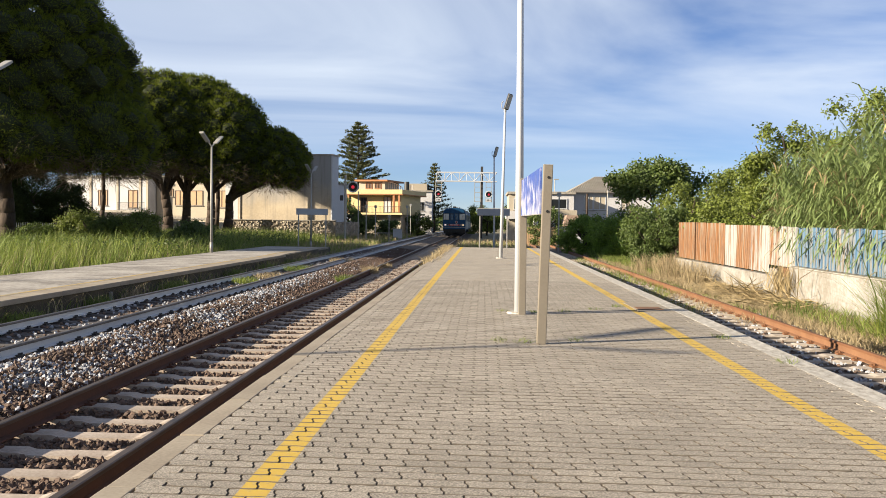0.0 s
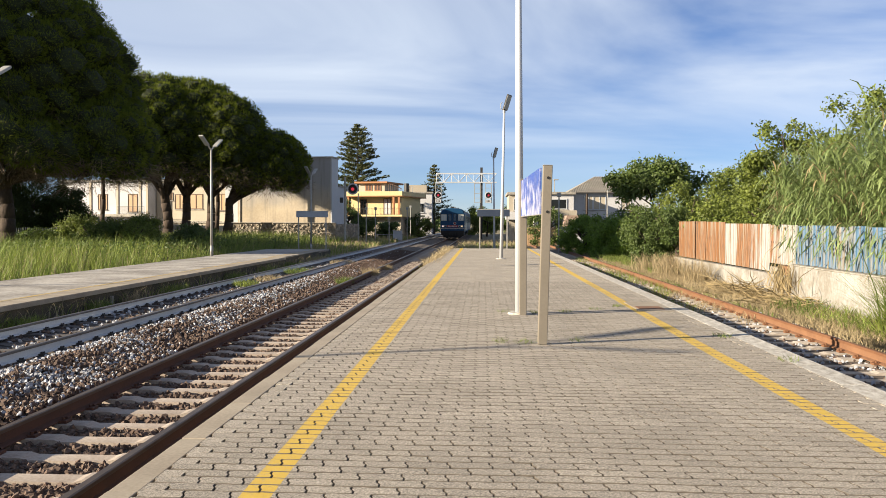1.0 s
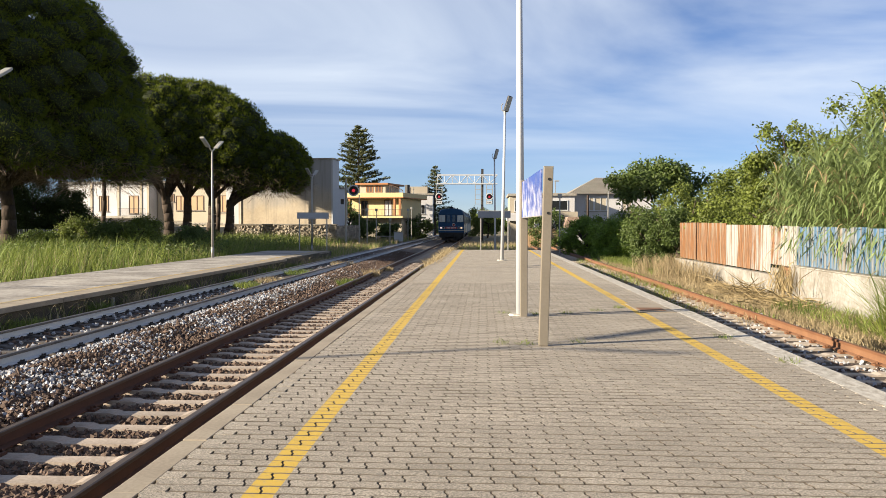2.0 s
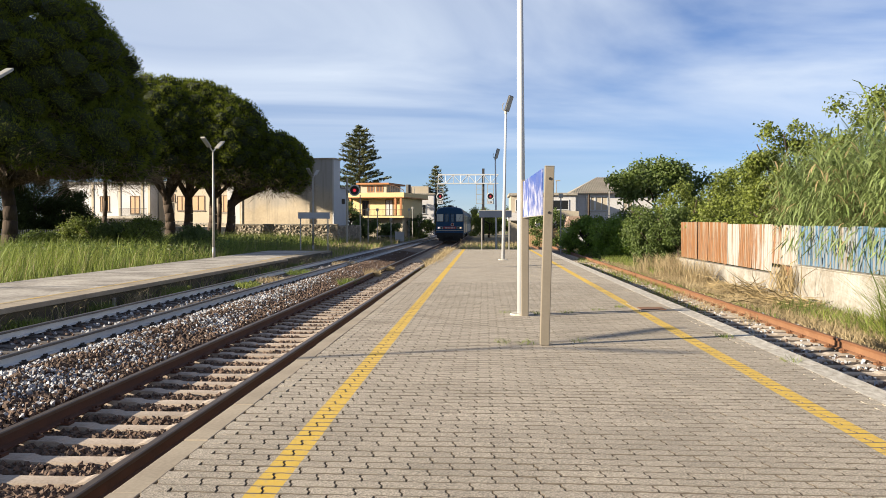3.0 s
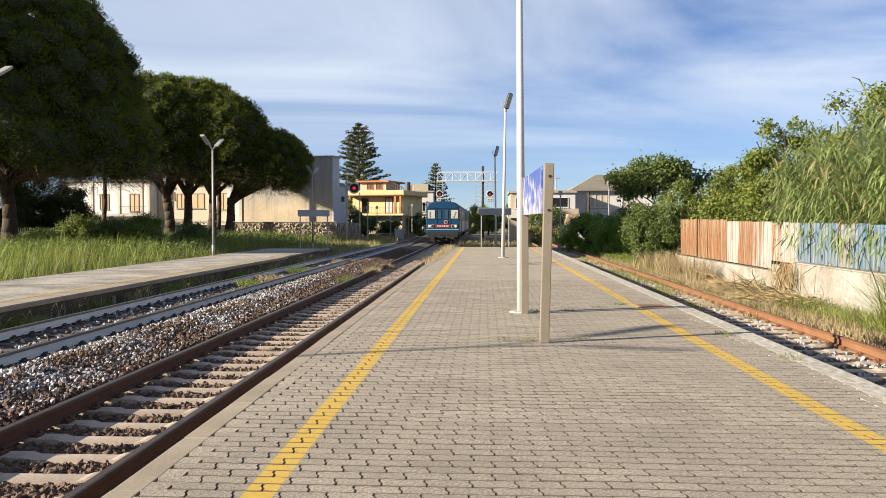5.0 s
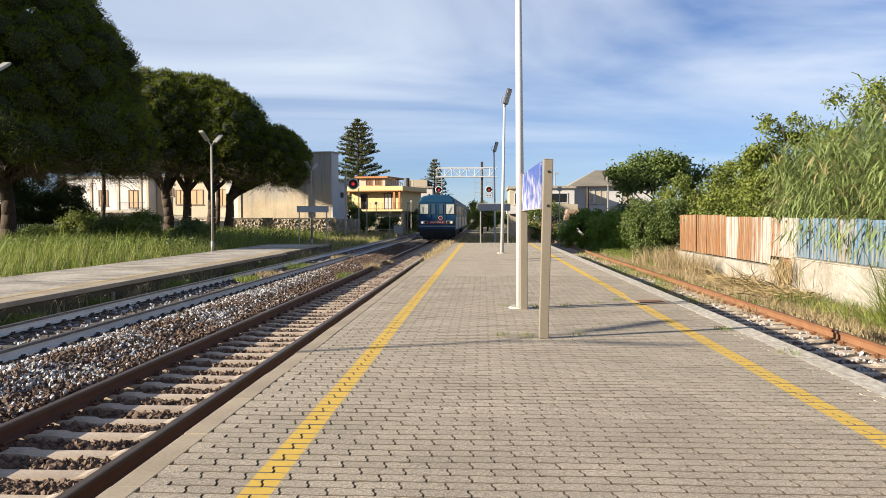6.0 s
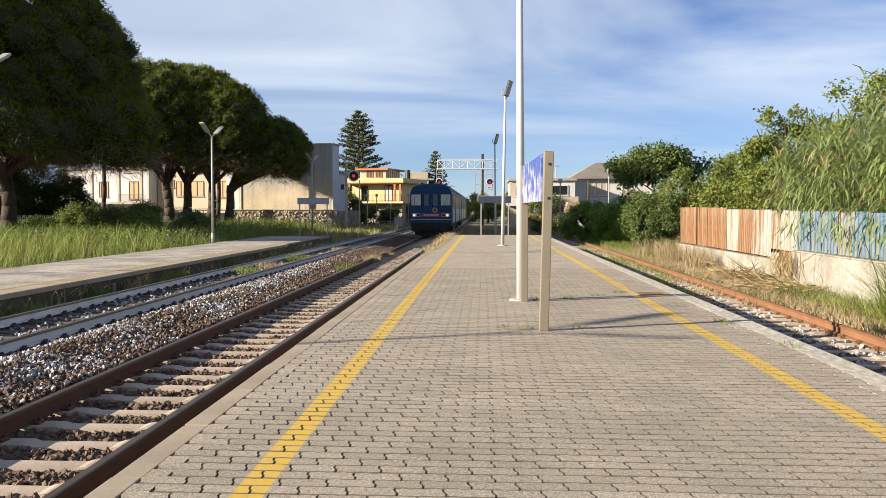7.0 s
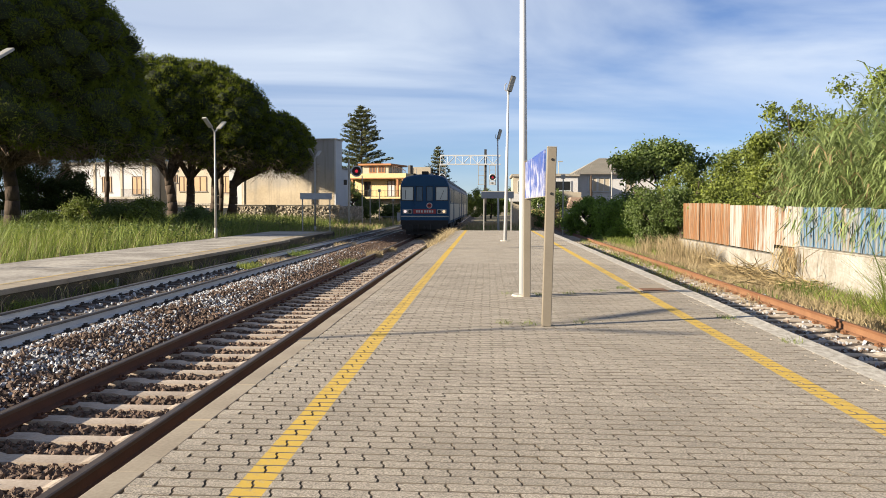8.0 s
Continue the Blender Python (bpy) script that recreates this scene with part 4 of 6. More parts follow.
def houses():
    t = plain_house("house", "white two-storey house with a long balcony and brown shutters", -54, -41.2, 105, 114, 6.3, M["plaster_white"],
                    [(-48.3, .5, 2.9, 1.8), (-47.6, .5, 2.9, 1.8), (-44.0, 1.2, 2.6, 2.1), (-52.4, 1.2, 2.9, 1.7), (-50.6, .9, .0, 1.5)], True, M["shutter"], M["brown_wood"])
    part("balcony", box(-51.5, -41.0, 103.8, 105, 1.95, 2.25), M["concrete"], t)
    railing(t, -44.8, -41.0, 103.85, 2.25, 3.2)
    for x in (-53.9, -49.6, -45.7, -42.5, -41.5):
        part("pilaster", box(x, x + .3, 104.9, 105, 2.25, 6.3), M["plaster_cream"], t)
    part("awning", box(-47.4, -45.2, 103.6, 105, .9, 1.05), M["rooftile_red"], t, "red shop awning")
    turned(t, -47, 105, 12)
    t = plain_house("house", "cream house with wooden roller shutters", -41, -29.6, 104, 113, 6.4, M["plaster_cream"],
                    [(-40.2, 1.5, 4.1, .8), (-38.3, 1.2, 3.0, 1.7), (-36.3, 1.7, 3.0, 1.7), (-32.6, 1.3, 2.8, 1.9), (-30.9, .9, 2.8, 1.9)], True, M["shutter"], M["brown_wood"])
    part("string_course", box(-41, -29.6, 103.85, 104, 1.2, 1.45), M["concrete"], t)
    part("shop_front", box(-40, -30.5, 103.93, 104, -.6, .9), M["window"], t, "dark shopfront glazing")
    turned(t, -35, 104, 12)
    t = plain_house("house", "pale house far behind beside the line", -14.5, -9.0, 150, 158, 6.5, M["plaster_white"], [(-13.3, 1.0, 3.2, 1.5), (-11.4, 1.0, 3.2, 1.5), (-13.3, 1.0, .4, 1.5)])
    part("upper_storey", box(-13.5, -10.0, 151, 158, 6.7, 8.0), M["plaster_cream"], t)
    # house with a hipped roof
    t = plain_house("house", "pale rendered house with a grey hipped roof", 9.8, 18.4, 95, 105, 4.75, M["plaster_white"],
                    [(11.2, .85, 2.9, 1.4), (12.25, 1.2, 2.9, 1.4), (15.2, 1.0, 2.9, 1.4)], False, M["plaster_cream"])
    bm = bmesh.new()
    v = [bm.verts.new(p) for p in ((9.2, 94.4, 4.72), (19, 94.4, 4.72), (19, 105.6, 4.72), (9.2, 105.6, 4.72), (12.9, 100, 6.75), (16.5, 100, 6.75))]
    for f in ((0, 1, 5, 4), (1, 2, 5), (2, 3, 4, 5), (3, 0, 4), (3, 2, 1, 0)):
        bm.faces.new([v[i] for i in f])
    roof = part("roof", bm, M["rooftile"], t, "grey weathered tile roof")
    ribs = bmesh.new()
    for k in range(48):
        x = 9.4 + k * .197
        top = max(0.03, min(1, (x - 9.2) / 3.7, (19 - x) / 2.5))
        tube((x, 94.4, 4.77), (x, 94.4 + 5.6 * top, 4.77 + 2.03 * top), .022, .022, 5, ribs)
    part("tile_rib", ribs, M["rooftile"], roof)
    t = plain_house("house", "low white flat-roofed house with a wide dark window", 5.6, 9.7, 92, 100, 4.4, M["plaster_white"], [(7.3, 1.6, 2.9, .95), (5.9, .8, .6, 1.2)])
    part("parapet_band", box(5.2, 10.0, 91.2, 92, 2.1, 2.7, .03), M["plaster_cream"], t)
    t = plain_house("house", "cream house behind the signboard", 2.9, 5.2, 96, 104, 4.5, M["plaster_cream"], [(3.5, .9, 2.8, 1.2)])
    part("balcony", box(2.5, 4.2, 95, 96, 1.7, 2.6, .05), M["plaster_white"], t)
    t = thing("shed", "small shed with a reddish tiled roof among bushes", "shed")
    part("wall", box(8.2, 10.4, 86, 89, GROUND, 1.1), M["plaster_white"], t)
    bm = prism([(7.9, 1.0), (10.7, 1.0), (10.2, 2.1), (8.4, 2.1)], 85.7, 89.3)
    part("roof", bm, M["rooftile_pink"], t)
    f = thing("board_fence", "weathered orange board fence beyond the platform end", "fence")
    for k in range(16):
        part("board", box(4.0 + k * .17, 4.155 + k * .17, 78, 78.04, GROUND, .95 + random.uniform(-.03, .03)), M["shutter"], f)
    t = thing("factory", "distant low buildings beyond the far end of the line", "building")
    part("wall", box(-30, -17, 190, 200, GROUND, 4), M["plaster_white"], t)
    part("roof", box(-30.2, -16.8, 189.8, 200.2, 4, 4.4), M["concrete"], t)


houses()


# ---- far woods close the view ----
def far_woods():
    lob = []
    for k in range(260):
        x = rng.uniform(-160, 170)
        y = rng.uniform(185, 240) if -60 < x < 60 else rng.uniform(120, 200)
        if -60 < x < -30:
            y = rng.uniform(120, 190)
        r = rng.uniform(1.6, 3.0)
        lob.append((x, y, GROUND + rng.uniform(.5, 3.6), r))
    lob = np.array(lob)
    p, o = crown_points(lob, 110, .3)
    stuff("far_woods", leaves("far_woods", p, o, .8, .5, .1, .6, .85), M["leaf_dark"], "hazy dark green trees behind the town", "trees")


far_woods()


# ---- boundary wall and sheet-metal fence ----
M["sheet_rust"] = rusty("sheet_rust", (0.29, 0.22, 0.15), (0.285, 0.108, 0.017), .66, (0, 11, .55))
M["sheet_mixed"] = rusty("sheet_mixed", (0.38, 0.365, 0.335), (0.29, 0.12, 0.035), .50, (0, 12, .5))
M["sheet_white"] = rusty("sheet_white", (0.42, 0.42, 0.405), (0.30, 0.16, 0.07), .30, (0, 14, .35))
M["sheet_blue"] = rusty("sheet_blue", (0.06, 0.18, 0.34), (0.26, 0.27, 0.27), .44, (0, 14, .35))
M["sheet_grey"] = rusty("sheet_grey", (0.20, 0.28, 0.36), (0.30, 0.25, 0.20), .52, (0, 14, .35))


def sheet(w, h, pitch=.19, amp=.034):
    n = max(2, int(w / pitch * 10))
    a = [(amp * max(-.6, min(.6, math.sin(2 * math.pi * (k / n * w) / pitch))), k / n * w) for k in range(n + 1)]
    return slab(a + [(x - .003, y) for x, y in a[::-1]], 0, h)


def fence():
    tagged(part("boundary_wall", box(8.25, 8.50, 23.0, 37.2, GROUND - .1, -.12, .02), M["whitewash_old"]), "low weathered masonry wall with flaking whitewash", "wall", kind="structure")
    wall = tagged(part("boundary_wall", box(8.12, 8.48, 6.0, 23.0, GROUND - .1, .20, .03), M["whitewash"]), "low whitewashed masonry wall", "wall", kind="structure")
    part("coping", box(8.10, 8.50, 6.0, 22.98, .20, .235, .01), M["concrete"], wall)
    f = thing("sheet_metal_fence", "patchwork fence of rusty corrugated sheets on a low wall", "fence")
    f2 = thing("sheet_metal_fence", "fence of faded blue corrugated sheets on a whitewashed wall", "fence")
    spans = [(36.8, 35.0, "sheet_rust"), (35.0, 33.7, "sheet_rust"), (33.75, 32.5, "sheet_rust"), (32.5, 31.1, "sheet_rust"), (31.15, 29.9, "sheet_rust"), (29.9, 28.5, "sheet_white"), (28.55, 27.2, "sheet_rust"),
             (27.2, 26.2, "sheet_mixed"), (26.2, 25.3, "sheet_white"), (25.35, 24.6, "sheet_mixed"), (24.6, 23.8, "sheet_white"), (23.85, 23.05, "sheet_white")]
    for k, (y1, y0, m) in enumerate(spans):
        z0 = -.07 if y0 > 25 else .17
        top = 1.42 - .012 * (36 - y0) + random.uniform(-.02, .02)
        o = part("sheet", sheet(y1 - y0, top - z0), M[m], f)
        o.matrix_basis = pose(8.36 + .012 * (k % 2), y0, z0, 0, random.uniform(-1.2, 1.2), 0)
    y = 23.0
    k = 0
    while y > 8:
        m = "sheet_blue" if k in (0, 1, 2, 4, 5) else "sheet_grey"
        o = part("sheet", sheet(.86, 1.0 + random.uniform(-.02, .02)), M[m], f2)
        o.matrix_basis = pose(8.30 + .012 * (k % 2), y - .84, .245, 0, random.uniform(-1.5, 1.5), 0)
        y -= .84
        k += 1
    for par, ys, zb, zt in ((f, (36.6, 33.6, 30.4, 27.1, 24.5), -.12, 1.3), (f2, (22.8, 20, 17, 14, 11), .2, 1.15)):
        for yy in ys:
            part("fence_post", box(8.42, 8.48, yy - .03, yy + .03, zb, zt), M["rail_orange"], par)
        part("batten", box(8.385, 8.42, ys[-1], ys[0], .75, .80), M["brown_wood"], par)
    d = thing("rusty_box", "rusty brown metal box behind the fence gap", "box")
    part("shell", box(8.33, 8.47, 23.5, 24.15, -.12, .14, .02), M["rail_orange"], d)
    part("lid", box(8.32, 8.48, 23.48, 24.17, .14, .16), M["brown_wood"], d)
    d = thing("brick_pile", "broken pale masonry block in the fence gap", "rubble")
    part("block", box(8.30, 8.48, 24.5, 25.1, -.12, .08, .03), M["whitewash_old"], d)


fence()


# ---- lamps, signs, signals ----
def island_lamp(x, y, plate=True):
    t = thing("lamp_post", "tall tapered white lamp post with a tilted floodlight", "street lamp", (x, y, 0), group="platform lamps")
    part("pole", tube((0, 0, 0), (0, 0, 5.32), .066, .038, 20), M["white_paint"], t, "", True)
    if plate:
        part("footing", tube((0, 0, -.03), (0, 0, .025), .19, .165, 20), M["kerb_pale"], t, "pale concrete footing")
    part("collar", tube((0, 0, 5.26), (0, 0, 5.38), .05, .05, 14), M["galv"], t)
    arm = part("bracket", tube((0, 0, 5.32), (.05, -.04, 5.46), .026, .026, 8), M["galv"], t)
    hd = box(-.085, .085, -.055, .055, -.29, .29, .03)
    h = part("floodlight", hd, M["dark_metal"], t, "dark grey floodlight housing")
    h.matrix_basis = pose(.10, -.05, 5.63, 10, 13, 25)
    part("glass", box(-.08, .08, -.068, -.060, -.26, .26), M["lamp_glass"], h)
    hook = bmesh.new()
    for a, b in (((-.02, 0, 5.34), (-.12, 0, 5.42)), ((-.12, 0, 5.42), (-.13, 0, 5.58)), ((-.13, 0, 5.58), (-.07, 0, 5.66))):
        tube(a, b, .014, .014, 6, hook)
    part("hook", hook, M["galv"], t, "thin bent cable hook")
    return t


lamp0 = island_lamp(.530, 12.17)
lamp0.matrix_basis = pose(.530, 12.17, 0, 0, -.55, 0)
copy_thing(lamp0, pose(.664, 30.9, 0, 0, .85, 0))
copy_thing(lamp0, pose(.672, 49.6, -.25, 0, -.8, 0))


def side_lamp(x, y, rise=0.0):
    t = thing("lamp_post", "slim galvanised lamp post with two raised lamp arms", "street lamp", (x, y, PZ), group="side platform lamps")
    part("pole", tube((0, 0, 0), (0, 0, 5.1), .06, .042, 14), M["galv"], t, "", True)
    part("foot", tube((0, 0, -.02), (0, 0, .5), .075, .075, 14), M["galv"], t, "", True)
    for s in (-1, 1):
        a = part("lamp_arm", tube((0, 0, 5.05), (.04 * s, .34 * s, 5.24 + rise), .03, .03, 8), M["galv"], t)
        bm = box(-.11, .11, -.40, .40, -.035, .035, .02)
        h = part("luminaire", bm, M["galv"], a, "grey flat luminaire")
        h.matrix_basis = pose(.10 * s, .72 * s, 5.44 + rise, 29 * s, 0, -7)
        part("diffuser", box(-.09, .09, -.34, .34, -.045, -.035), M["lamp_glass"], t).matrix_basis = h.matrix_basis
    return t


side0 = side_lamp(-12.95, 40.2)
for x, y in ((-12.5, 20.7), (-11.6, 57.2)):
    copy_thing(side0, pose(x, y, PZ if y < 50 else GROUND + .15))


side_lamp(-13.2, 3.5, .18)


def sign_blue():
    """Blue enamel bleached to a streaky pale violet, more so towards its lower edge."""
    m = mat("faded_sign", (0.05, 0.13, 0.60), 0.3, (0.09, 0.15, 0.50), 1.1, 7, 1.0, 0)
    n, l = m.node_tree.nodes, m.node_tree.links
    p = n["Principled BSDF"]
    base = p.inputs["Base Color"].links[0].from_socket
    tc = n.new("ShaderNodeTexCoord"); mp = n.new("ShaderNodeMapping"); mp.inputs["Scale"].default_value = (1, 2.6, 3.0); mp.inputs["Rotation"].default_value = (radians(22), 0, 0)
    l.new(tc.outputs["Object"], mp.inputs[0])
    a = n.new("ShaderNodeTexNoise"); a.inputs["Scale"].default_value = 1.6; a.inputs["Detail"].default_value = 5; a.inputs["Roughness"].default_value = .6
    l.new(mp.outputs[0], a.inputs["Vector"])
    sep = n.new("ShaderNodeSeparateXYZ"); l.new(tc.outputs["Object"], sep.inputs[0])
    g = n.new("ShaderNodeMapRange"); g.inputs[1].default_value, g.inputs[2].default_value = 1.38, 1.92
    g.inputs[3].default_value, g.inputs[4].default_value = .08, -.09
    l.new(sep.outputs["Z"], g.inputs[0])
    ad = n.new("ShaderNodeMath"); ad.operation = "ADD"; l.new(a.outputs["Fac"], ad.inputs[0]); l.new(g.outputs[0], ad.inputs[1])
    r = n.new("ShaderNodeMapRange"); r.inputs[1].default_value, r.inputs[2].default_value = .46, .66
    l.new(ad.outputs[0], r.inputs[0])
    mx = n.new("ShaderNodeMix"); mx.data_type = "RGBA"; mx.inputs["B"].default_value = (.46, .47, .55, 1)
    l.new(r.outputs[0], mx.inputs["Factor"]); l.new(base, mx.inputs["A"]); l.new(mx.outputs["Result"], p.inputs["Base Color"])
    return m


M["faded_sign"] = sign_blue()
M["sign_blue"] = mat("sign_blue", (0.05, 0.07, 0.12), 0.4, (0.035, 0.05, 0.09), 2, 30, .5, .05)
M["sign_pale"] = mat("sign_pale", (0.52, 0.56, 0.63), 0.4, (0.40, 0.43, 0.50), 2, 30, .5, .05)


def nameboard(x, y, turn, length, z0, z1):
    t = thing("station_sign", "faded blue station nameboard between two beige metal posts", "sign")
    t.matrix_basis = pose(x, y, 0, 0, 0, turn)
    for d, lean in ((0.0, 1.35), (length, -.2)):
        p = part("post", box(-.050, .050, -.04, .04, 0, z1 + .02, .008), M["post_beige"], t, "beige square metal post")
        p.matrix_basis = pose(0, d, 0, 0, lean, 0)
        for z in (z1 - .11, z1 - .47):
            part("bolt", tube((.006, -.046, z), (.006, -.039, z), .015, .015, 12), M["black"], p)
        part("cap", box(-.052, .052, -.042, .042, z1 + .02, z1 + .028, .003), M["galv"], p)
    b = part("panel", box(-.048, -.028, .03, length + .03, z0, z1, .003), M["faded_sign"], t, "sun-bleached blue panel streaked with white")
    b.matrix_basis = pose(.012, 0, 0)
    part("panel_edge", box(-.050, -.026, .03, length + .03, z0 - .008, z0), M["galv"], b)


nameboard(.640, 9.13, 1.45, 2.88, 1.39, 1.885)


def small_board(label, x0, x1, y, base, z0, z1, face):
    t = thing("station_sign", label, "sign")
    part("panel", box(x0, x1, y - .03, y + .03, z0, z1, .01), face, t)
    part("panel_rim", box(x0 - .02, x1 + .02, y + .0, y + .035, z1, z1 + .03), M["galv"], t)
    for x in (x0 + .1, x1 - .16):
        part("post", box(x, x + .06, y + .03, y + .09, base, z1), M["galv"], t)


small_board("dark blue nameboard on two posts at the platform end", -.29, 1.36, 43.6, -.02, 1.64, 1.98, M["sign_blue"])
small_board("blue-grey nameboard on two posts at the side platform end", -11.4, -9.45, 51.7, PZ, 1.62, 1.98, M["sign_pale"])

M["red_lamp"] = mat("red_lamp", (0.6, 0.02, 0.03), 0.3, (0.5, 0.02, 0.03), 4, 20, .3, 0, emit=(1, .05, .08), emit_s=.18)


def signal_head(t, x, y, z, r=.48):
    b = part("signal_board", tube((x, y, z), (x, y + .04, z), r, r, 28), M["black"], t, "round black signal board with a white rim")
    rim = bmesh.new()
    for k in range(28):
        a0, a1 = k / 28 * 2 * math.pi, (k + 1) / 28 * 2 * math.pi
        tube((x + r * math.cos(a0), y - .005, z + r * math.sin(a0)), (x + r * math.cos(a1), y - .005, z + r * math.sin(a1)), .06, .06, 6, rim)
    part("rim", rim, M["white_paint"], b)
    part("lamp", tube((x, y - .05, z), (x, y, z), r * .33, r * .33, 18), M["red_lamp"], b, "glowing red lamp")
    hood = bmesh.new()
    for k in range(9):
        a0, a1 = k / 9 * math.pi, (k + 1) / 9 * math.pi
        q = [(x + .24 * math.cos(a), z + .24 * math.sin(a)) for a in (a0, a1)]
        vs = [hood.verts.new((q[i][0], yy, q[i][1])) for i, yy in ((0, y), (1, y), (1, y - .25), (0, y - .25))]
        hood.faces.new(vs)
    part("hood", hood, M["black"], b)


def mast_signal():
    t = thing("railway_signal", "mast signal showing red beside the side track", "signal")
    x, y = -13.15, 81
    part("mast", tube((x, y, GROUND), (x, y, 5.65), .11, .10, 12), M["galv"], t)
    part("bracket", tube((x, y, 4.5), (x + .75, y, 4.5), .05, .05, 8), M["galv"], t)
    signal_head(t, x + .75, y - .15, 4.5, .48)
    part("ladder_rail", tube((x + 1.25, y + .1, GROUND), (x + 1.25, y + .1, 4.1), .05, .05, 8), M["galv"], t)
    part("backing_box", box(x - .5, x - .2, y - .1, y + .1, 3.2, 3.7, .03), M["dark_metal"], t)


mast_signal()


def gantry():
    y = 112
    t = thing("signal_gantry", "white lattice signal gantry with two red signals over the tracks", "gantry")
    part("mast", box(-.38, -.06, y - .15, y + .15, GROUND + .42, 9.0), M["dark_metal"], t, "dark steel mast")
    for yy in (y - .35, y + .35):
        for z in (7.05, 8.2):
            part("chord", box(-6.1, 1.75, yy - .06, yy + .06, z - .07, z + .07), M["white_paint"], t)
    for yy in (y - .35, y + .35):
        for k in range(8):
            x = -6.1 + k * .98
            part("diagonal", tube((x, yy, 7.05 if k % 2 else 8.2), (x + .98, yy, 8.2 if k % 2 else 7.05), .04, .04, 5), M["white_paint"], t)
            part("upright", tube((x, yy, 7.05), (x, yy, 8.2), .035, .035, 5), M["white_paint"], t)
    part("walkway", box(-6.1, 1.75, y - .32, y + .32, 7.0, 7.06), M["galv"], t)
    for x, lit in ((-5.85, True), (-.75, False), (.72, True)):
        bm = bmesh.new()
        for xx in (x - .38, x + .38):
            box(xx - .04, xx + .04, y - .40, y - .32, 4.35, 7.05, 0, bm)
        for z in (4.4, 5.0, 5.6, 6.3, 6.9):
            box(x - .38, x + .38, y - .39, y - .33, z - .03, z + .03, 0, bm)
        part("signal_frame", bm, M["galv"], t)
        if lit:
            signal_head(t, x, y - .5, 5.35, .42)
            part("number_plate", box(x - .35, x + .35, y - .46, y - .43, 4.4, 4.8), M["white_paint"], t)
            for i in range(3):
                part("plate_marking", box(x - .25 + i * .18, x - .15 + i * .18, y - .466, y - .46, 4.5, 4.7), M["dark_metal"], t)
    t.matrix_basis = pose(0, 0, -.42)


gantry()


def trackside():
    for x, y, h in ((-11.4, 83, 3.6), (-9.7, 88, 2.7), (-12.0, 95, 3.8), (-8.9, 100, 3.9), (5.3, 60, 4.2), (10.1, 70, 5.3), (-10.2, 120, 4.5)):
        t = thing("trackside_post", "thin grey metal trackside post", "post", (x, y, GROUND), group="trackside posts")
        part("pole", tube((0, 0, 0), (0, 0, h), .05, .045, 8), M["galv"], t)
        part("head", box(-.14, .14, -.06, .06, h - .25, h + .05, .02), M["galv"], t)
    t = thing("relay_cabinet", "grey trackside cabinet on short legs", "cabinet", (-9.6, 96, GROUND))
    part("body", box(-.5, .5, -.3, .3, .2, 1.2, .03), M["plaster_bluegrey"], t)
    part("roof", box(-.56, .56, -.36, .36, 1.2, 1.26), M["galv"], t)
    part("plinth", box(-.45, .45, -.25, .25, 0, .2), M["concrete"], t)
    t = thing("guard_rail", "low grey metal guard rail by the line", "rail")
    part("barrier_rail", box(-13, -10.4, 104, 104.06, -.2, -.12), M["galv"], t)
    for x in (-12.9, -11.7, -10.5):
        part("post", box(x - .03, x + .03, 104.06, 104.12, GROUND, -.1), M["galv"], t)
    f = thing("picket_fence", "pale metal picket fence in the tall grass", "fence")
    for k in range(64):
        x = -34 + k * .14
        part("picket", box(x - .025, x + .025, 52, 52.02, GROUND, .92 + .02 * math.sin(k)), M["galv"], f)
    for z in (-.2, .6):
        part("rail", box(-34.1, -25.0, 52.03, 52.07, z, z + .06), M["galv"], f)
    # street lamp far off
    t = thing("lamp_post", "distant street lamp with a short arm", "street lamp", (8.0, 96.5, GROUND))
    part("pole", tube((0, 0, 0), (0, 0, 7.0), .06, .05, 8), M["galv"], t)
    part("luminaire", box(-.1, .45, -.1, .1, 6.95, 7.08, .03), M["galv"], t)
    t = thing("utility_pole", "weathered wooden utility pole", "pole", (8.7, 72, GROUND))
    part("pole", tube((0, 0, 0), (0, 0, 4.6), .11, .09, 8), M["bark"], t)
    # rusty cover set in the paving
    t = thing("service_cover", "rusty steel cover plate in a pale concrete surround", "cover")
    part("surround", box(2.32, 2.84, 12.7, 14.1, -.03, .005), M["kerb"], t)
    part("plate", box(2.36, 2.74, 12.95, 13.35, .005, .012, .003), M["rail_orange"], t)
    t = thing("cable_duct", "small white marker stone on the platform face", "marker", (-9.05, 20.4, -.72))
    part("block", box(-.03, .03, -.06, .06, 0, .2, .01), M["whitewash"], t)


trackside()
# ---- railcar ----
M["train_blue"] = mat("train_blue", (0.012, 0.080, 0.195), 0.5, (0.009, 0.062, 0.150), 1.2, 25, .5, .05, spec=.2)
M["train_cream"] = mat("train_cream", (0.76, 0.73, 0.66), 0.45, (0.62, 0.58, 0.50), 1.2, 20, .6, .05)
M["train_roof"] = mat("train_roof", (0.30, 0.30, 0.30), 0.7, (0.18, 0.18, 0.18), 1.5, 20, .6, .1)
M["train_under"] = mat("train_under", (0.018, 0.017, 0.017), 0.8, (0.010, 0.010, 0.010), 3, 30, .6, .2)
M["cab_glass"] = mat("cab_glass", (0.72, 0.74, 0.70), 0.12, (0.55, 0.58, 0.56), .8, 6, .6, 0)
M["door_glass"] = mat("door_glass", (0.05, 0.11, 0.19), .15, (0.03, 0.08, 0.15), 1, 8, .5, 0)
M["train_red"] = mat("train_red", (0.42, 0.025, 0.025), 0.4, (0.34, 0.02, 0.02), 2, 30, .4, 0)
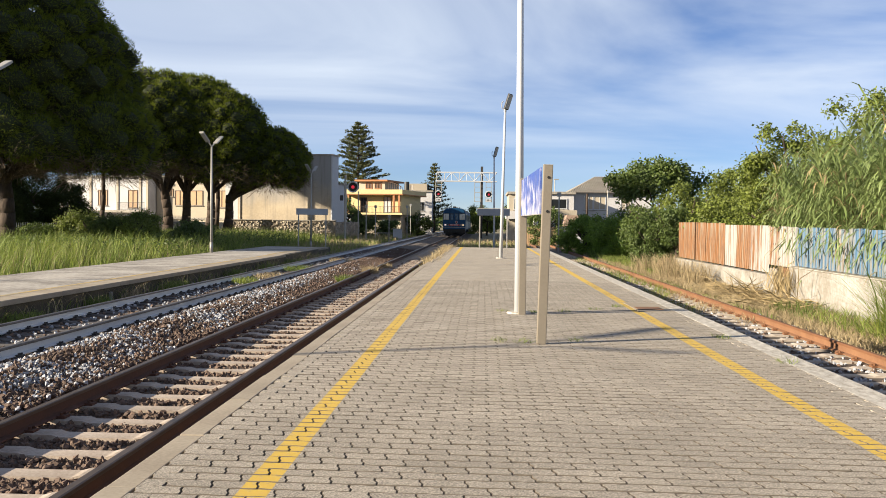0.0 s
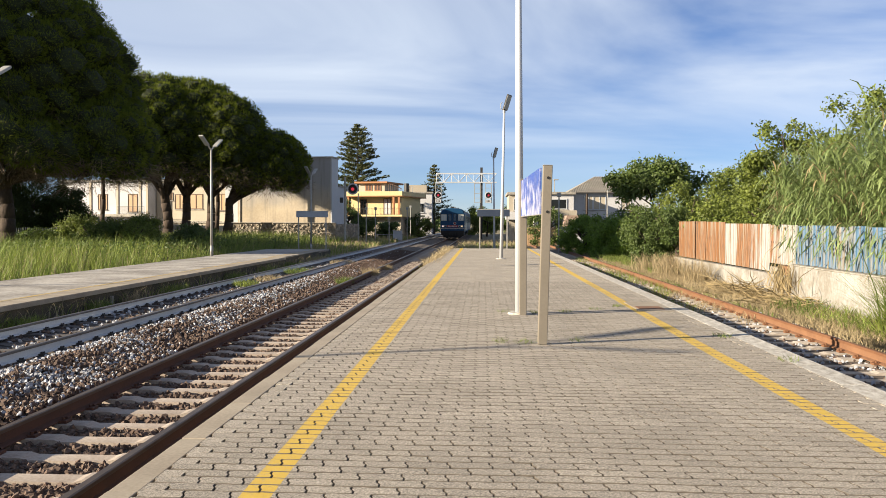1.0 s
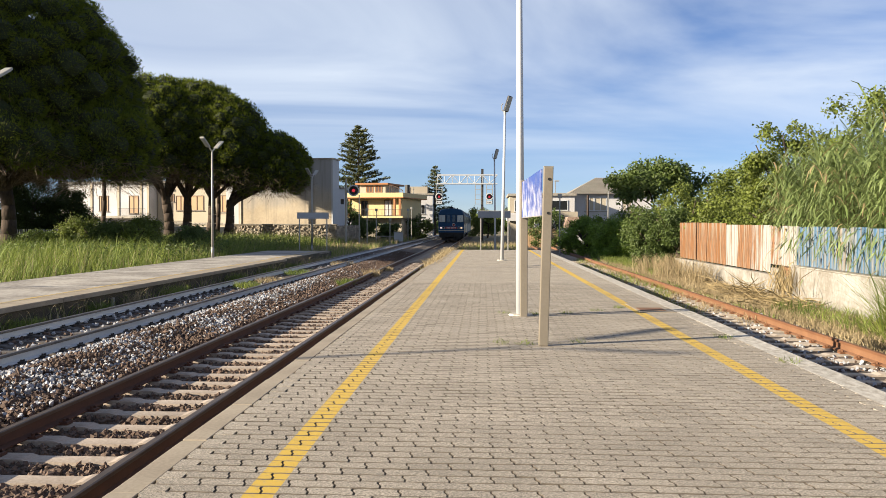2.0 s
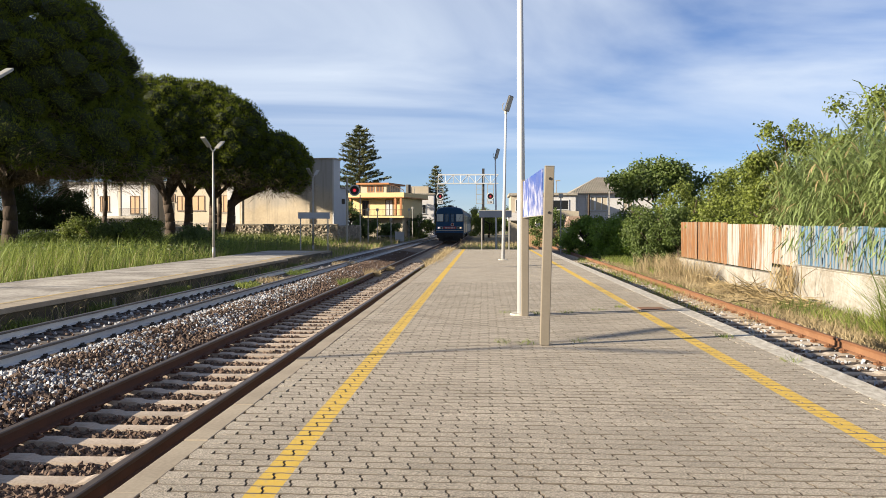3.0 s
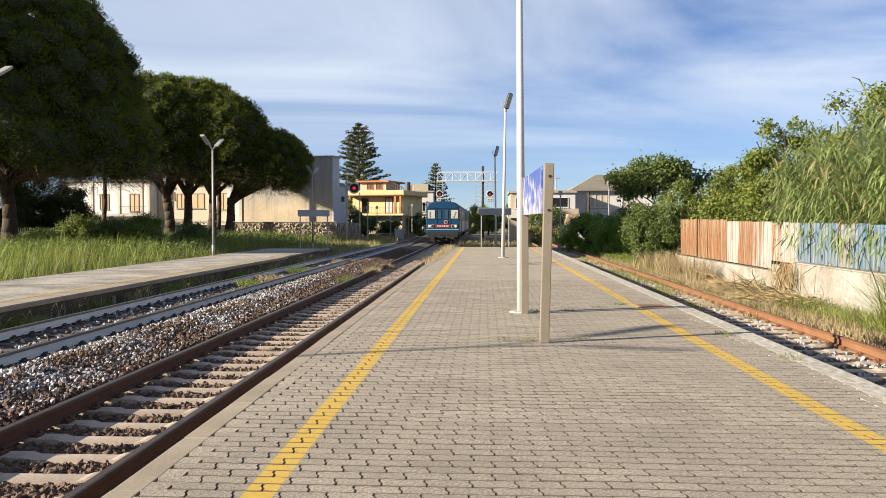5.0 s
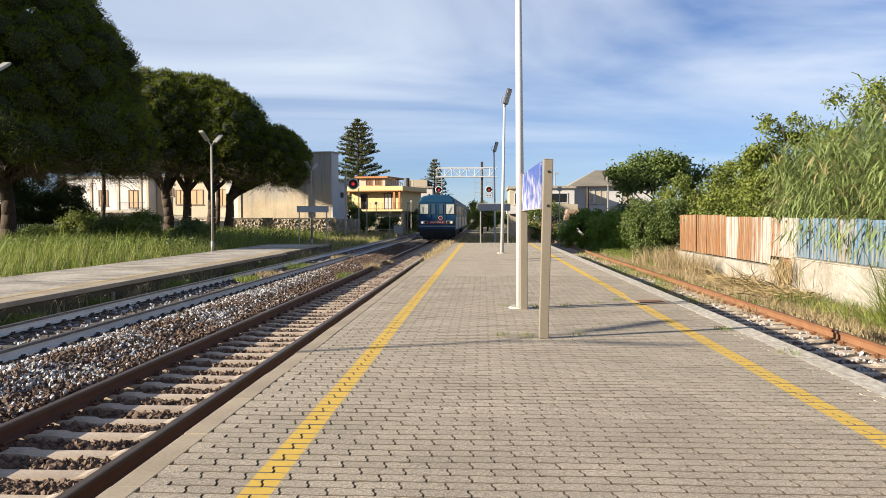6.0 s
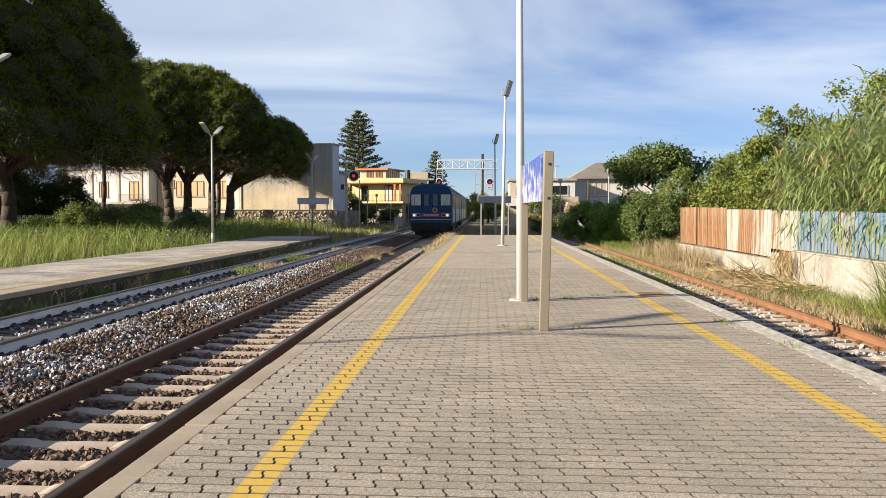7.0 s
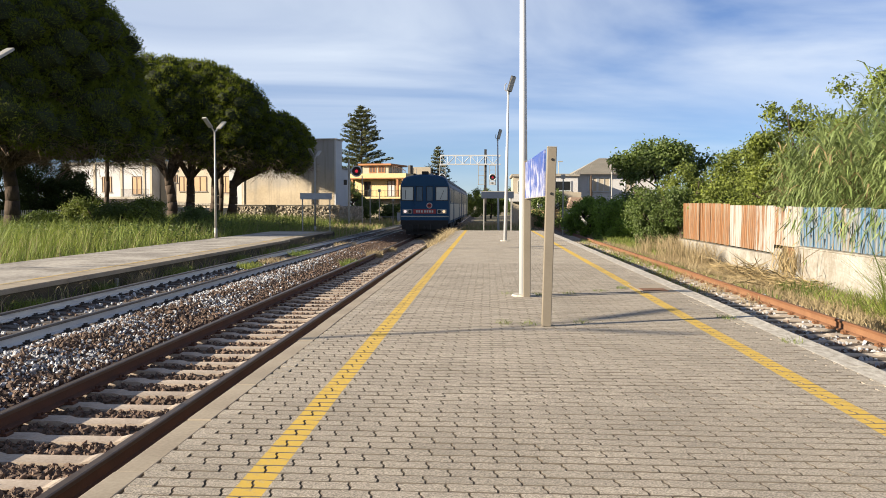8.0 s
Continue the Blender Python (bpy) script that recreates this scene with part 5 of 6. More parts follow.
M["head_warm"] = mat("head_warm", (.9, .8, .6), .2, (.8, .7, .5), 4, 20, .3, 0, emit=(1, .66, .36), emit_s=.34)
M["head_pink"] = mat("head_pink", (.9, .8, .7), .2, (.8, .7, .6), 4, 20, .3, 0, emit=(1, .72, .68), emit_s=.34)
M["train_glass"] = mat("train_glass", (0.012, 0.014, 0.016), .3, (0.008, 0.009, 0.01), 1, 8, .4, 0, spec=.25)
M["train_white"] = mat("train_white", (0.72, 0.72, 0.70), .5, (0.6, 0.6, 0.58), 2, 30, .4, 0)

HALF = [(1.40, .78), (1.44, 1.0), (1.44, 2.95), (1.40, 3.12), (1.30, 3.28)]
ROOF = [(1.36, 3.22), (1.28, 3.42), (1.05, 3.55), (.55, 3.64), (0, 3.67)]


def ring(bm, pts, y, s=1.0, zc=2.2):
    return [bm.verts.new((x * s, y, zc + (z - zc) * s)) for x, z in pts]


def loft(pts, stations, bm=None):
    """Rings of one outline, scaled a little at each station along y."""
    bm = bm or bmesh.new()
    rs = [ring(bm, pts, y, s) for y, s in stations]
    k = len(pts)
    for a, b in zip(rs, rs[1:]):
        for i in range(k):
            bm.faces.new((a[i], a[(i + 1) % k], b[(i + 1) % k], b[i]))
    bm.faces.new(rs[0][::-1]); bm.faces.new(rs[-1])
    return bm


def frame_ring(x0, x1, z0, z1, y, w=.045, d=.03):
    bm = bmesh.new()
    for a in ((x0 - w, x0, z0 - w, z1 + w), (x1, x1 + w, z0 - w, z1 + w), (x0, x1, z1, z1 + w), (x0, x1, z0 - w, z0)):
        box(a[0], a[1], y - d, y + .01, a[2], a[3], .008, bm)
    return bm


def railcar(label):
    t = thing("railcar", label, "train", group="two-car train")
    L = 23.2
    full = [(x, z) for x, z in HALF] + [(0, 3.3)] + [(-x, z) for x, z in HALF[::-1]]
    body = part("body", loft(full, [(0, .965), (.06, .985), (.25, 1.0), (L - .25, 1.0), (L, .97)]), M["train_blue"], t, "deep blue painted body")
    roof = [(x, z) for x, z in ROOF] + [(-x, z) for x, z in ROOF[-2::-1]] + [(-1.3, 3.1), (1.3, 3.1)]
    part("roof", loft(roof, [(.0, .94), (.10, .97), (.6, 1.0), (L - .4, 1.0), (L, .96)]), M["train_roof"], t, "dusty grey roof", True)
    # blue brow over the cab
    part("brow", loft(roof, [(-.03, .93), (.05, .972), (.35, 1.002)]), M["train_blue"], t, "", False)
    # front
    for s in (-1, 1):
        a, b = sorted((s * .68, s * 1.33))
        w = part("windscreen", frame_ring(a, b, 2.16, 2.90, .0), M["black"], t, "windscreen with black rubber frame")
        part("glass", box(a, b, -.012, .03, 2.16, 2.90), M["cab_glass"], w, "pale reflecting glass")
        part("wiper", tube(((a + b) / 2 - .1, -.04, 2.2), ((a + b) / 2 + .12 * s, -.04, 2.72), .012, .012, 6), M["black"], w)
        a, b = sorted((s * .13, s * .47))
        d = part("door_window", frame_ring(a, b, 2.12, 2.92, .0, .03), M["train_under"], t, "narrow gangway door window")
        part("glass", box(a, b, -.014, .03, 2.12, 2.92), M["door_glass"], d, "blue-grey glass")
        a, b = sorted((s * .72, s * 1.28))
        h = part("headlight", box(a, b, -.05, .05, 1.36, 1.62, .03), M["galv"], t, "twin headlight in a silver surround")
        c = s * 1.13
        part("lamp", tube((c, -.085, 1.49), (c, -.04, 1.49), .085, .085, 16), M["head_pink"] if s < 0 else M["head_warm"], h, "glowing headlamp")
        c = s * .86
        part("tail_lamp", tube((c, -.08, 1.49), (c, -.04, 1.49), .095, .095, 16), M["black"], h, "dark unlit lamp")
        bf = part("buffer", tube((s * .87, -.45, .55), (s * .87, .3, .55), .09, .11, 14), M["train_under"], t)
        part("buffer_plate", tube((s * .87, -.50, .55), (s * .87, -.44, .55), .21, .21, 18), M["train_under"], bf)
        part("handrail", tube((s * .58, -.06, 1.75), (s * .58, -.06, 3.0), .014, .014, 6), M["train_blue"], t)
        part("rail_guard", box(*sorted((s * .70, s * .80)), .05, .12, .08, .6), M["train_under"], t)
        part("air_hose", tube((s * .35, -.2, .75), (s * .38, -.22, .3), .025, .025, 8), M["black"], t)
    plate = part("number_panel", box(-.66, .66, -.03, .03, 1.37, 1.62), M["train_red"], t, "red panel with pale lettering bars")
    for k in range(7):
        x = -.50 + k * .145 + (.04 if k > 2 else 0)
        part("lettering", box(x, x + .095, -.036, -.03, 1.43, 1.56), M["train_white"], plate)
    em = part("emblem", tube((.28, -.04, 1.84), (.28, .02, 1.84), .17, .17, 20), M["train_white"], t, "round pale emblem with a red disc")
    part("emblem_disc", tube((.28, -.05, 1.84), (.28, -.04, 1.84), .13, .13, 20), M["train_red"], em)
    part("emblem_bar", box(.21, .35, -.056, -.05, 1.81, 1.87), M["train_under"], em)
    part("stripe", box(-1.40, 1.40, -.022, .04, 1.17, 1.235), M["galv"], t, "pale waist stripe")
    part("apron", box(-1.38, 1.38, -.03, .1, .70, .98, .02), M["train_under"], t, "black lower apron")
    part("headstock", box(-1.34, 1.34, .0, .3, .42, .84, .03), M["train_under"], t)
    part("coupling_hook", box(-.06, .06, -.35, .1, .46, .60, .02), M["train_under"], t)
    part("snow_guard", box(-1.1, 1.1, .12, .18, .16, .46), M["train_under"], t)
    for x, w in ((0.0, .38), (-.62, .12), (.66, .12)):
        part("horn" if w < .2 else "roof_lamp", box(x - w / 2, x + w / 2, .25, .75, 3.58, 3.84 if w > .2 else 3.72, .04), M["train_under"], t)
    # sides
    for s in (-1, 1):
        xo = s * 1.442
        a, b = sorted((xo, xo + s * .012))
        part("side_panel", box(a, b, 1.1, L - 1.1, .95, 1.95), M["train_cream"], t, "cream lower side panel")
        part("window_band", box(a, b, 1.1, L - 1.1, 1.95, 2.95), M["train_blue"], t)
        for k in range(11):
            y = 2.2 + k * 1.82
            if k in (2, 8):
                d = part("door", box(*sorted((xo, xo + s * .03)), y, y + 1.2, .75, 2.9), M["train_blue"], t, "folding entrance door")
                part("pane", box(*sorted((xo, xo + s * .036)), y + .15, y + 1.05, 1.7, 2.75), M["train_glass"], d)
                continue
            w = part("side_window", box(*sorted((xo, xo + s * .028)), y, y + 1.4, 1.98, 2.86, .01), M["galv"], t)
            part("pane", box(*sorted((xo + s * .01, xo + s * .034)), y + .06, y + 1.34, 2.04, 2.80), M["train_glass"], w)
        part("cab_window", box(*sorted((xo, xo + s * .02)), .45, 1.0, 2.1, 2.85), M["train_glass"], t)
        part("gutter", tube((s * 1.36, .3, 3.24), (s * 1.36, L - .3, 3.24), .03, .03, 6), M["train_roof"], t)
    for k in range(5):
        y = 3 + k * 4.2
        part("roof_vent", box(-.3, .3, y, y + .8, 3.62, 3.82, .05), M["train_roof"], t)
    for y in (9, 12.5):
        part("engine_pod", box(-1.2, 1.2, y - 1.5, y + 1.5, .28, .85, .06), M["train_under"], t)
    for y in (3.6, 19.4):
        bm = bmesh.new()
        for s in (-1, 1):
            box(s * 1.02 - .06, s * 1.02 + .06, y - 1.7, y + 1.7, .38, .62, .02, bm)
        box(-1.0, 1.0, y - .2, y + .2, .45, .7, .02, bm)
        part("bogie", bm, M["train_under"], t)
    return t


WHEELS = []


def wheelset(parent, y):
    bm = bmesh.new()
    tube((-.95, 0, 0), (.95, 0, 0), .08, .08, 10, bm)
    for s in (-1, 1):
        tube((s * .70, 0, 0), (s * .83, 0, 0), .455, .45, 28, bm)
        tube((s * .67, 0, 0), (s * .70, 0, 0), .485, .485, 28, bm)
        box(s * .84 - .012, s * .84 + .012, -.3, .3, -.04, .04, 0, bm)
    w = part("wheelset", bm, M["train_under"], parent, "steel wheelset")
    WHEELS.append((w, y))


car_a = railcar("blue diesel railcar with pale cab windows and lit headlights")
car_b = railcar("blue diesel railcar coupled behind the leading car")
for car in (car_a, car_b):
    for y in (2.35, 4.85, 18.15, 20.65):
        wheelset(car, y)


# ---- grass, reeds and weeds ----
def patch(n, x0, x1, y0, y1, z, power=1.6):
    y = y0 + (y1 - y0) * rng.uniform(0, 1, n) ** power
    return np.stack([rng.uniform(x0, x1, n), y, np.full(n, z)], 1)


def clustered(n, cx, cy, r, z):
    a, q = rng.uniform(0, 2 * np.pi, n), r * np.sqrt(rng.uniform(0, 1, n))
    return np.stack([cx + q * np.cos(a), cy + q * np.sin(a) * 1.4, np.full(n, z)], 1)


def greenery():
    b = patch(44000, -30, -13.15, 12, 86, GROUND, 1.3)
    hgt = .78 + .42 * np.array([noise.noise((x * .35, y * .25, 0)) for x, y, _ in b]) + np.clip((-14.5 - b[:, 0]) * .09, -.1, .32)
    stuff("tall_grass", blades("tall_grass", b, np.clip(hgt, .25, 1.3) + .15, .022, .28, (.15, .05)), M["grass"], "tall green unmown grass behind the side platform", "grass")
    b = patch(4000, -28, -13.2, 14, 86, GROUND, 1.3)
    stuff("dry_grass", blades("dry_grass", b, 1.15, .012, .22, (.15, .05)), M["drygrass"], "dry seed stalks among the tall grass", "grass")
    n = 12000
    c = np.stack([rng.uniform(-30, -13.6, n), rng.uniform(36, 62, n), np.zeros(n)], 1)
    k = np.array([noise.noise((x * .3, y * .22, 9.0)) for x, y, _ in c])
    c = c[k > -.12]
    c[:, 2] = GROUND + rng.uniform(.2, 1.15, len(c))
    stuff("leafy_weeds", leaves("leafy_weeds", c, np.tile([.2, -.5, .6], (len(c), 1)), .20, .08, .3, .8, .5), M["leaf_dark"], "broad-leaved weeds rising through the tall grass", "weeds")
    b = patch(2600, -28, -13.4, 20, 70, GROUND, 1.2)
    stuff("tall_weeds", blades("tall_weeds", b, 1.55, .03, .3, (.1, 0)), M["grass"], "tall coarse weed stems above the grass", "weeds")
    # verge between platforms' end and the far tracks
    b = np.concatenate([patch(3500, -16, -9.4, 53, 120, GROUND, 1.2), patch(3500, -2.2, 3.6, 45, 90, GROUND, 1.3), patch(2600, -1.95, -1.6, 27, 46, -.45, .8)])
    stuff("dry_grass", blades("dry_grass", b, .55, .03, .35), M["drygrass"], "straw-coloured grass beside the tracks", "grass")
    b = np.concatenate([patch(7000, -16, -9.4, 53, 120, GROUND, 1.2), patch(3000, -2.0, 3.4, 45, 80, GROUND, 1.3), patch(1600, -1.95, -1.6, 26, 46, -.5, .8)])
    stuff("weeds", blades("weeds", b, .42, .03, .4), M["grass"], "green weeds beside the tracks", "weeds")
    # right-hand verge
    b = np.concatenate([patch(17000, 6.4, 8.2, 11, 44, GROUND, 1.3), patch(3500, 6.6, 8.1, 40, 75, GROUND, 1.2)])
    stuff("dry_grass", blades("dry_grass", b, .22, .014, .8), M["drygrass"], "dry trampled grass along the disused track", "grass")
    b = np.concatenate([patch(2200, 6.9, 8.2, 10, 21, GROUND, 1.2), patch(4500, 6.7, 8.2, 34, 60, GROUND, 1.1), patch(900, 3.1, 3.5, 24, 50, GROUND, 1)])
    stuff("weeds", blades("weeds", b, .36, .018, .5), M["grass"], "green weeds along the low wall", "weeds")
    b = np.concatenate([patch(5200, 4.4, 6.5, 17.5, 46, SLEEP - .02, 1.1), patch(900, 5.9, 6.6, 9, 20, SLEEP - .02, 1.0)])
    b = b[np.array([noise.noise((x * .9, y * .35, 2.0)) for x, y, _ in b]) > -.08]
    stuff("dry_grass", blades("dry_grass", b, .17, .014, .7), M["drygrass"], "dry grass grown over the disused rails", "grass")
    b = patch(4200, 4.4, 6.4, 18.5, 50, SLEEP - .02, 1.1)
    b = b[np.array([noise.noise((x * .8, y * .3, 7.0)) for x, y, _ in b]) > .02]
    stuff("weeds", blades("weeds", b, .17, .018, .6), M["grass"], "green weeds grown over the disused rails", "weeds")
    b = np.concatenate([clustered(520, 7.3, 33.5, .7, GROUND), clustered(480, 7.9, 36.6, .5, GROUND), clustered(420, 7.5, 30.2, .5, GROUND), clustered(300, 6.9, 36.5, .6, GROUND)])
    stuff("dry_grass", blades("dry_grass", b, .85, .013, .35), M["drygrass"], "tall straw-coloured grass before the low wall", "grass")
    # fallen cane
    c = np.stack([rng.uniform(6.9, 8.1, 520), rng.uniform(20.5, 26.5, 520), GROUND + rng.uniform(.03, .22, 520)], 1)
    d = np.stack([rng.normal(0, .4, 520), rng.normal(0, 1, 520), rng.normal(0, .10, 520)], 1)
    stuff("fallen_cane", leaves("fallen_cane", c, d, 1.3, .028, 0, .15), M["reed_dry"], "heap of fallen dry cane at the wall foot", "reeds")
    c = np.stack([rng.uniform(7.85, 8.1, 200), rng.uniform(22.4, 23.6, 200), rng.uniform(-.2, .35, 200)], 1)
    stuff("fallen_cane", leaves("fallen_cane", c, np.tile([-.1, 0.1, -1.0], (200, 1)), .6, .02, .1, .3), M["reed_dry"], "dry cane leaves hanging over the wall", "reeds")
    n = 170
    c = np.stack([rng.uniform(8.02, 8.28, n), rng.uniform(14.5, 23.4, n), rng.uniform(.95, 1.45, n)], 1)
    c[:, 2] -= .25 * np.abs(np.sin(c[:, 1] * 1.7))
    stuff("reed_leaves", leaves("reed_leaves", c, np.tile([-.3, 0, -.7], (n, 1)), .5, .035, .25, .45, .3), M["reed"], "cane leaves drooping over the blue fence", "reeds")
    b = np.concatenate([patch(600, -9.12, -8.72, 11, 51, SLEEP - .02, 1.2)])
    stuff("weeds", blades("weeds", b, .34, .013, .5), M["grass"], "sparse green weeds along the side platform face", "weeds")
    b = patch(500, -9.1, -8.7, 11, 51, SLEEP - .02, 1.2)
    stuff("dry_grass", blades("dry_grass", b, .40, .012, .45), M["drygrass"], "sparse dry stalks along the side platform face", "grass")
    # weeds on the ballast and the platform face
    for cx, cy, r, n, h, key, z in ((-4.55, 28.0, .30, 420, .42, "grass", SLEEP), (-4.35, 33.0, .35, 420, .5, "drygrass", SLEEP), (-4.2, 37, .3, 240, .35, "drygrass", SLEEP),
                                    (-8.85, 16.0, .35, 420, .34, "grass", SLEEP), (-8.9, 19.3, .3, 300, .4, "grass", SLEEP), (-8.85, 24.0, .4, 480, .45, "grass", SLEEP), (-8.8, 21, .2, 160, .5, "drygrass", SLEEP),
                                    (-7.6, 27, .4, 380, .35, "grass", SLEEP), (-7.5, 29.5, .5, 380, .35, "drygrass", SLEEP), (-7.5, 34, .5, 420, .4, "grass", SLEEP), (-8.9, 30, .4, 380, .42, "grass", SLEEP),
                                    (-8.95, 34.5, .5, 420, .45, "grass", SLEEP), (-8.9, 39, .5, 420, .4, "grass", SLEEP), (-7.0, 42, .6, 420, .35, "drygrass", SLEEP), (-8.9, 13.4, .3, 320, .3, "grass", SLEEP),
                                    (-8.9, 45, .6, 420, .4, "drygrass", SLEEP), (-1.75, 31, .3, 200, .4, "drygrass", -.55), (-1.72, 36, .3, 300, .5, "drygrass", -.5), (-1.7, 40, .4, 300, .55, "grass", -.5)):
        stuff("weed_tuft", blades("weed_tuft", clustered(int(n * .7), cx, cy, r, z), h * .62, .012, .6), M[key], "tuft of %s weeds in the ballast" % ("green" if key == "grass" else "dry brown"), "weeds")
    # weeds in the paving joints
    for cx, cy, n in ((.75, 12.3, 60), (1.2, 12.5, 50), (1.7, 12.9, 40), (2.1, 13.4, 60), (.3, 12.4, 40), (2.75, 9.9, 60), (2.9, 8.2, 30), (.2, 9.3, 40), (.45, 9.25, 40), (1.05, 9.4, 30)):
        stuff("joint_weeds", blades("joint_weeds", clustered(n, cx, cy, .10, -.02), .07, .006, .8), M["grass"], "tiny weeds in the paving joints", "weeds")
    # feathery fennel by the wall
    b = clustered(900, 7.75, 15.6, .55, GROUND)
    stuff("fennel", blades("fennel", b, 1.25, .010, .40, (-.25, 0)), M["leaf"], "feathery green fennel beside the low wall", "plant")
    b = clustered(700, 7.4, 14.2, .5, GROUND)
    stuff("fennel", blades("fennel", b, .9, .010, .5, (-.2, 0)), M["leaf"], "feathery green fennel beside the low wall", "plant")
    b = clustered(30, 7.6, 15.2, .5, GROUND)
    stuff("fennel_stalks", blades("fennel_stalks", b, 1.9, .022, .3, (-.3, 0)), M["leaf_dark"], "tall fennel stalks beside the low wall", "plant")


greenery()


def reeds():
    """Giant cane: leaning stems, each with arching ribbon leaves that droop at the tip."""
    n = 1300
    x = rng.uniform(8.7, 12.4, n)
    y = rng.uniform(13.0, 27.0, n)
    x = np.where(y > 25, np.maximum(x, 9.3), x)
    H = 4.3 * rng.uniform(.72, 1.0, n) * (1 + .10 * np.sin(y * 1.9 + x) - .012 * (y - 18))
    H[(y > 17.6) & (y < 19.0) & (x < 9.4)] *= 1.08
    lean = rng.normal(0, .07, (n, 2)) + np.array([-.05, .03])
    stuff("reed_stalks", blades("reed_stalks", np.stack([x, y, np.full(n, GROUND)], 1), 2.9, .028, .04), M["reed"], "dense giant cane stalks behind the blue fence", "reeds")
    per = 32
    t = rng.uniform(.14, 1.0, (n, per)) ** .85
    a = rng.uniform(0, 2 * np.pi, (n, per))
    P = np.stack([x[:, None] + lean[:, :1] * t * H[:, None], y[:, None] + lean[:, 1:] * t * H[:, None], GROUND + t * H[:, None]], 2).reshape(-1, 3)
    a, t = a.ravel(), t.ravel()
    m = len(P)
    out = np.stack([np.cos(a), np.sin(a), 0 * a], 1)
    side = np.stack([-np.sin(a), np.cos(a), 0 * a], 1)
    up = np.array([0, 0, 1.0])
    L = rng.uniform(.40, .80, m)[:, None]
    W = rng.uniform(.028, .050, m)[:, None]
    rise = (rng.uniform(.35, 1.1, m) + .35 * (t > .88))[:, None]
    sag = (rng.uniform(.1, 1.0, m) * (t < .93))[:, None]
    p1 = P + out * L * .22 + up * L * rise * .34
    p2 = P + out * L * .50 + up * L * (rise * .58 - sag * .10)
    p3 = P + out * L * .78 + up * L * (rise * .62 - sag * .42)
    p4 = P + out * L * .98 + up * L * (rise * .58 - sag * .95)
    v = np.stack([P, p1 - side * W * .5, p1 + side * W * .5, p2 - side * W * .5, p2 + side * W * .5, p3 - side * W * .34, p3 + side * W * .34, p4], 1)
    f = np.array([[0, 2, 1], [1, 2, 4], [1, 4, 3], [3, 4, 6], [3, 6, 5], [5, 6, 7]])
    old = np.sin(P[:, 1] * 2.3) * np.sin(P[:, 0] * 3.1 + P[:, 1])
    dry = rng.uniform(0, 1, m) < .06 + .30 * (P[:, 2] < .9) + .22 * (old > .55) * (P[:, 2] < 2.2)
    for pick, key, lab in ((~dry, "reed", "long arching green cane leaves"), (dry, "reed_dry", "withered straw-coloured cane leaves")):
        vv = v[pick]
        ff = (np.arange(len(vv)) * 8)[:, None, None] + f[None]
        stuff("reed_leaves", array_mesh("reed_leaves", vv.reshape(-1, 3), ff.reshape(-1, 3)), M[key], lab, "reeds")


reeds()
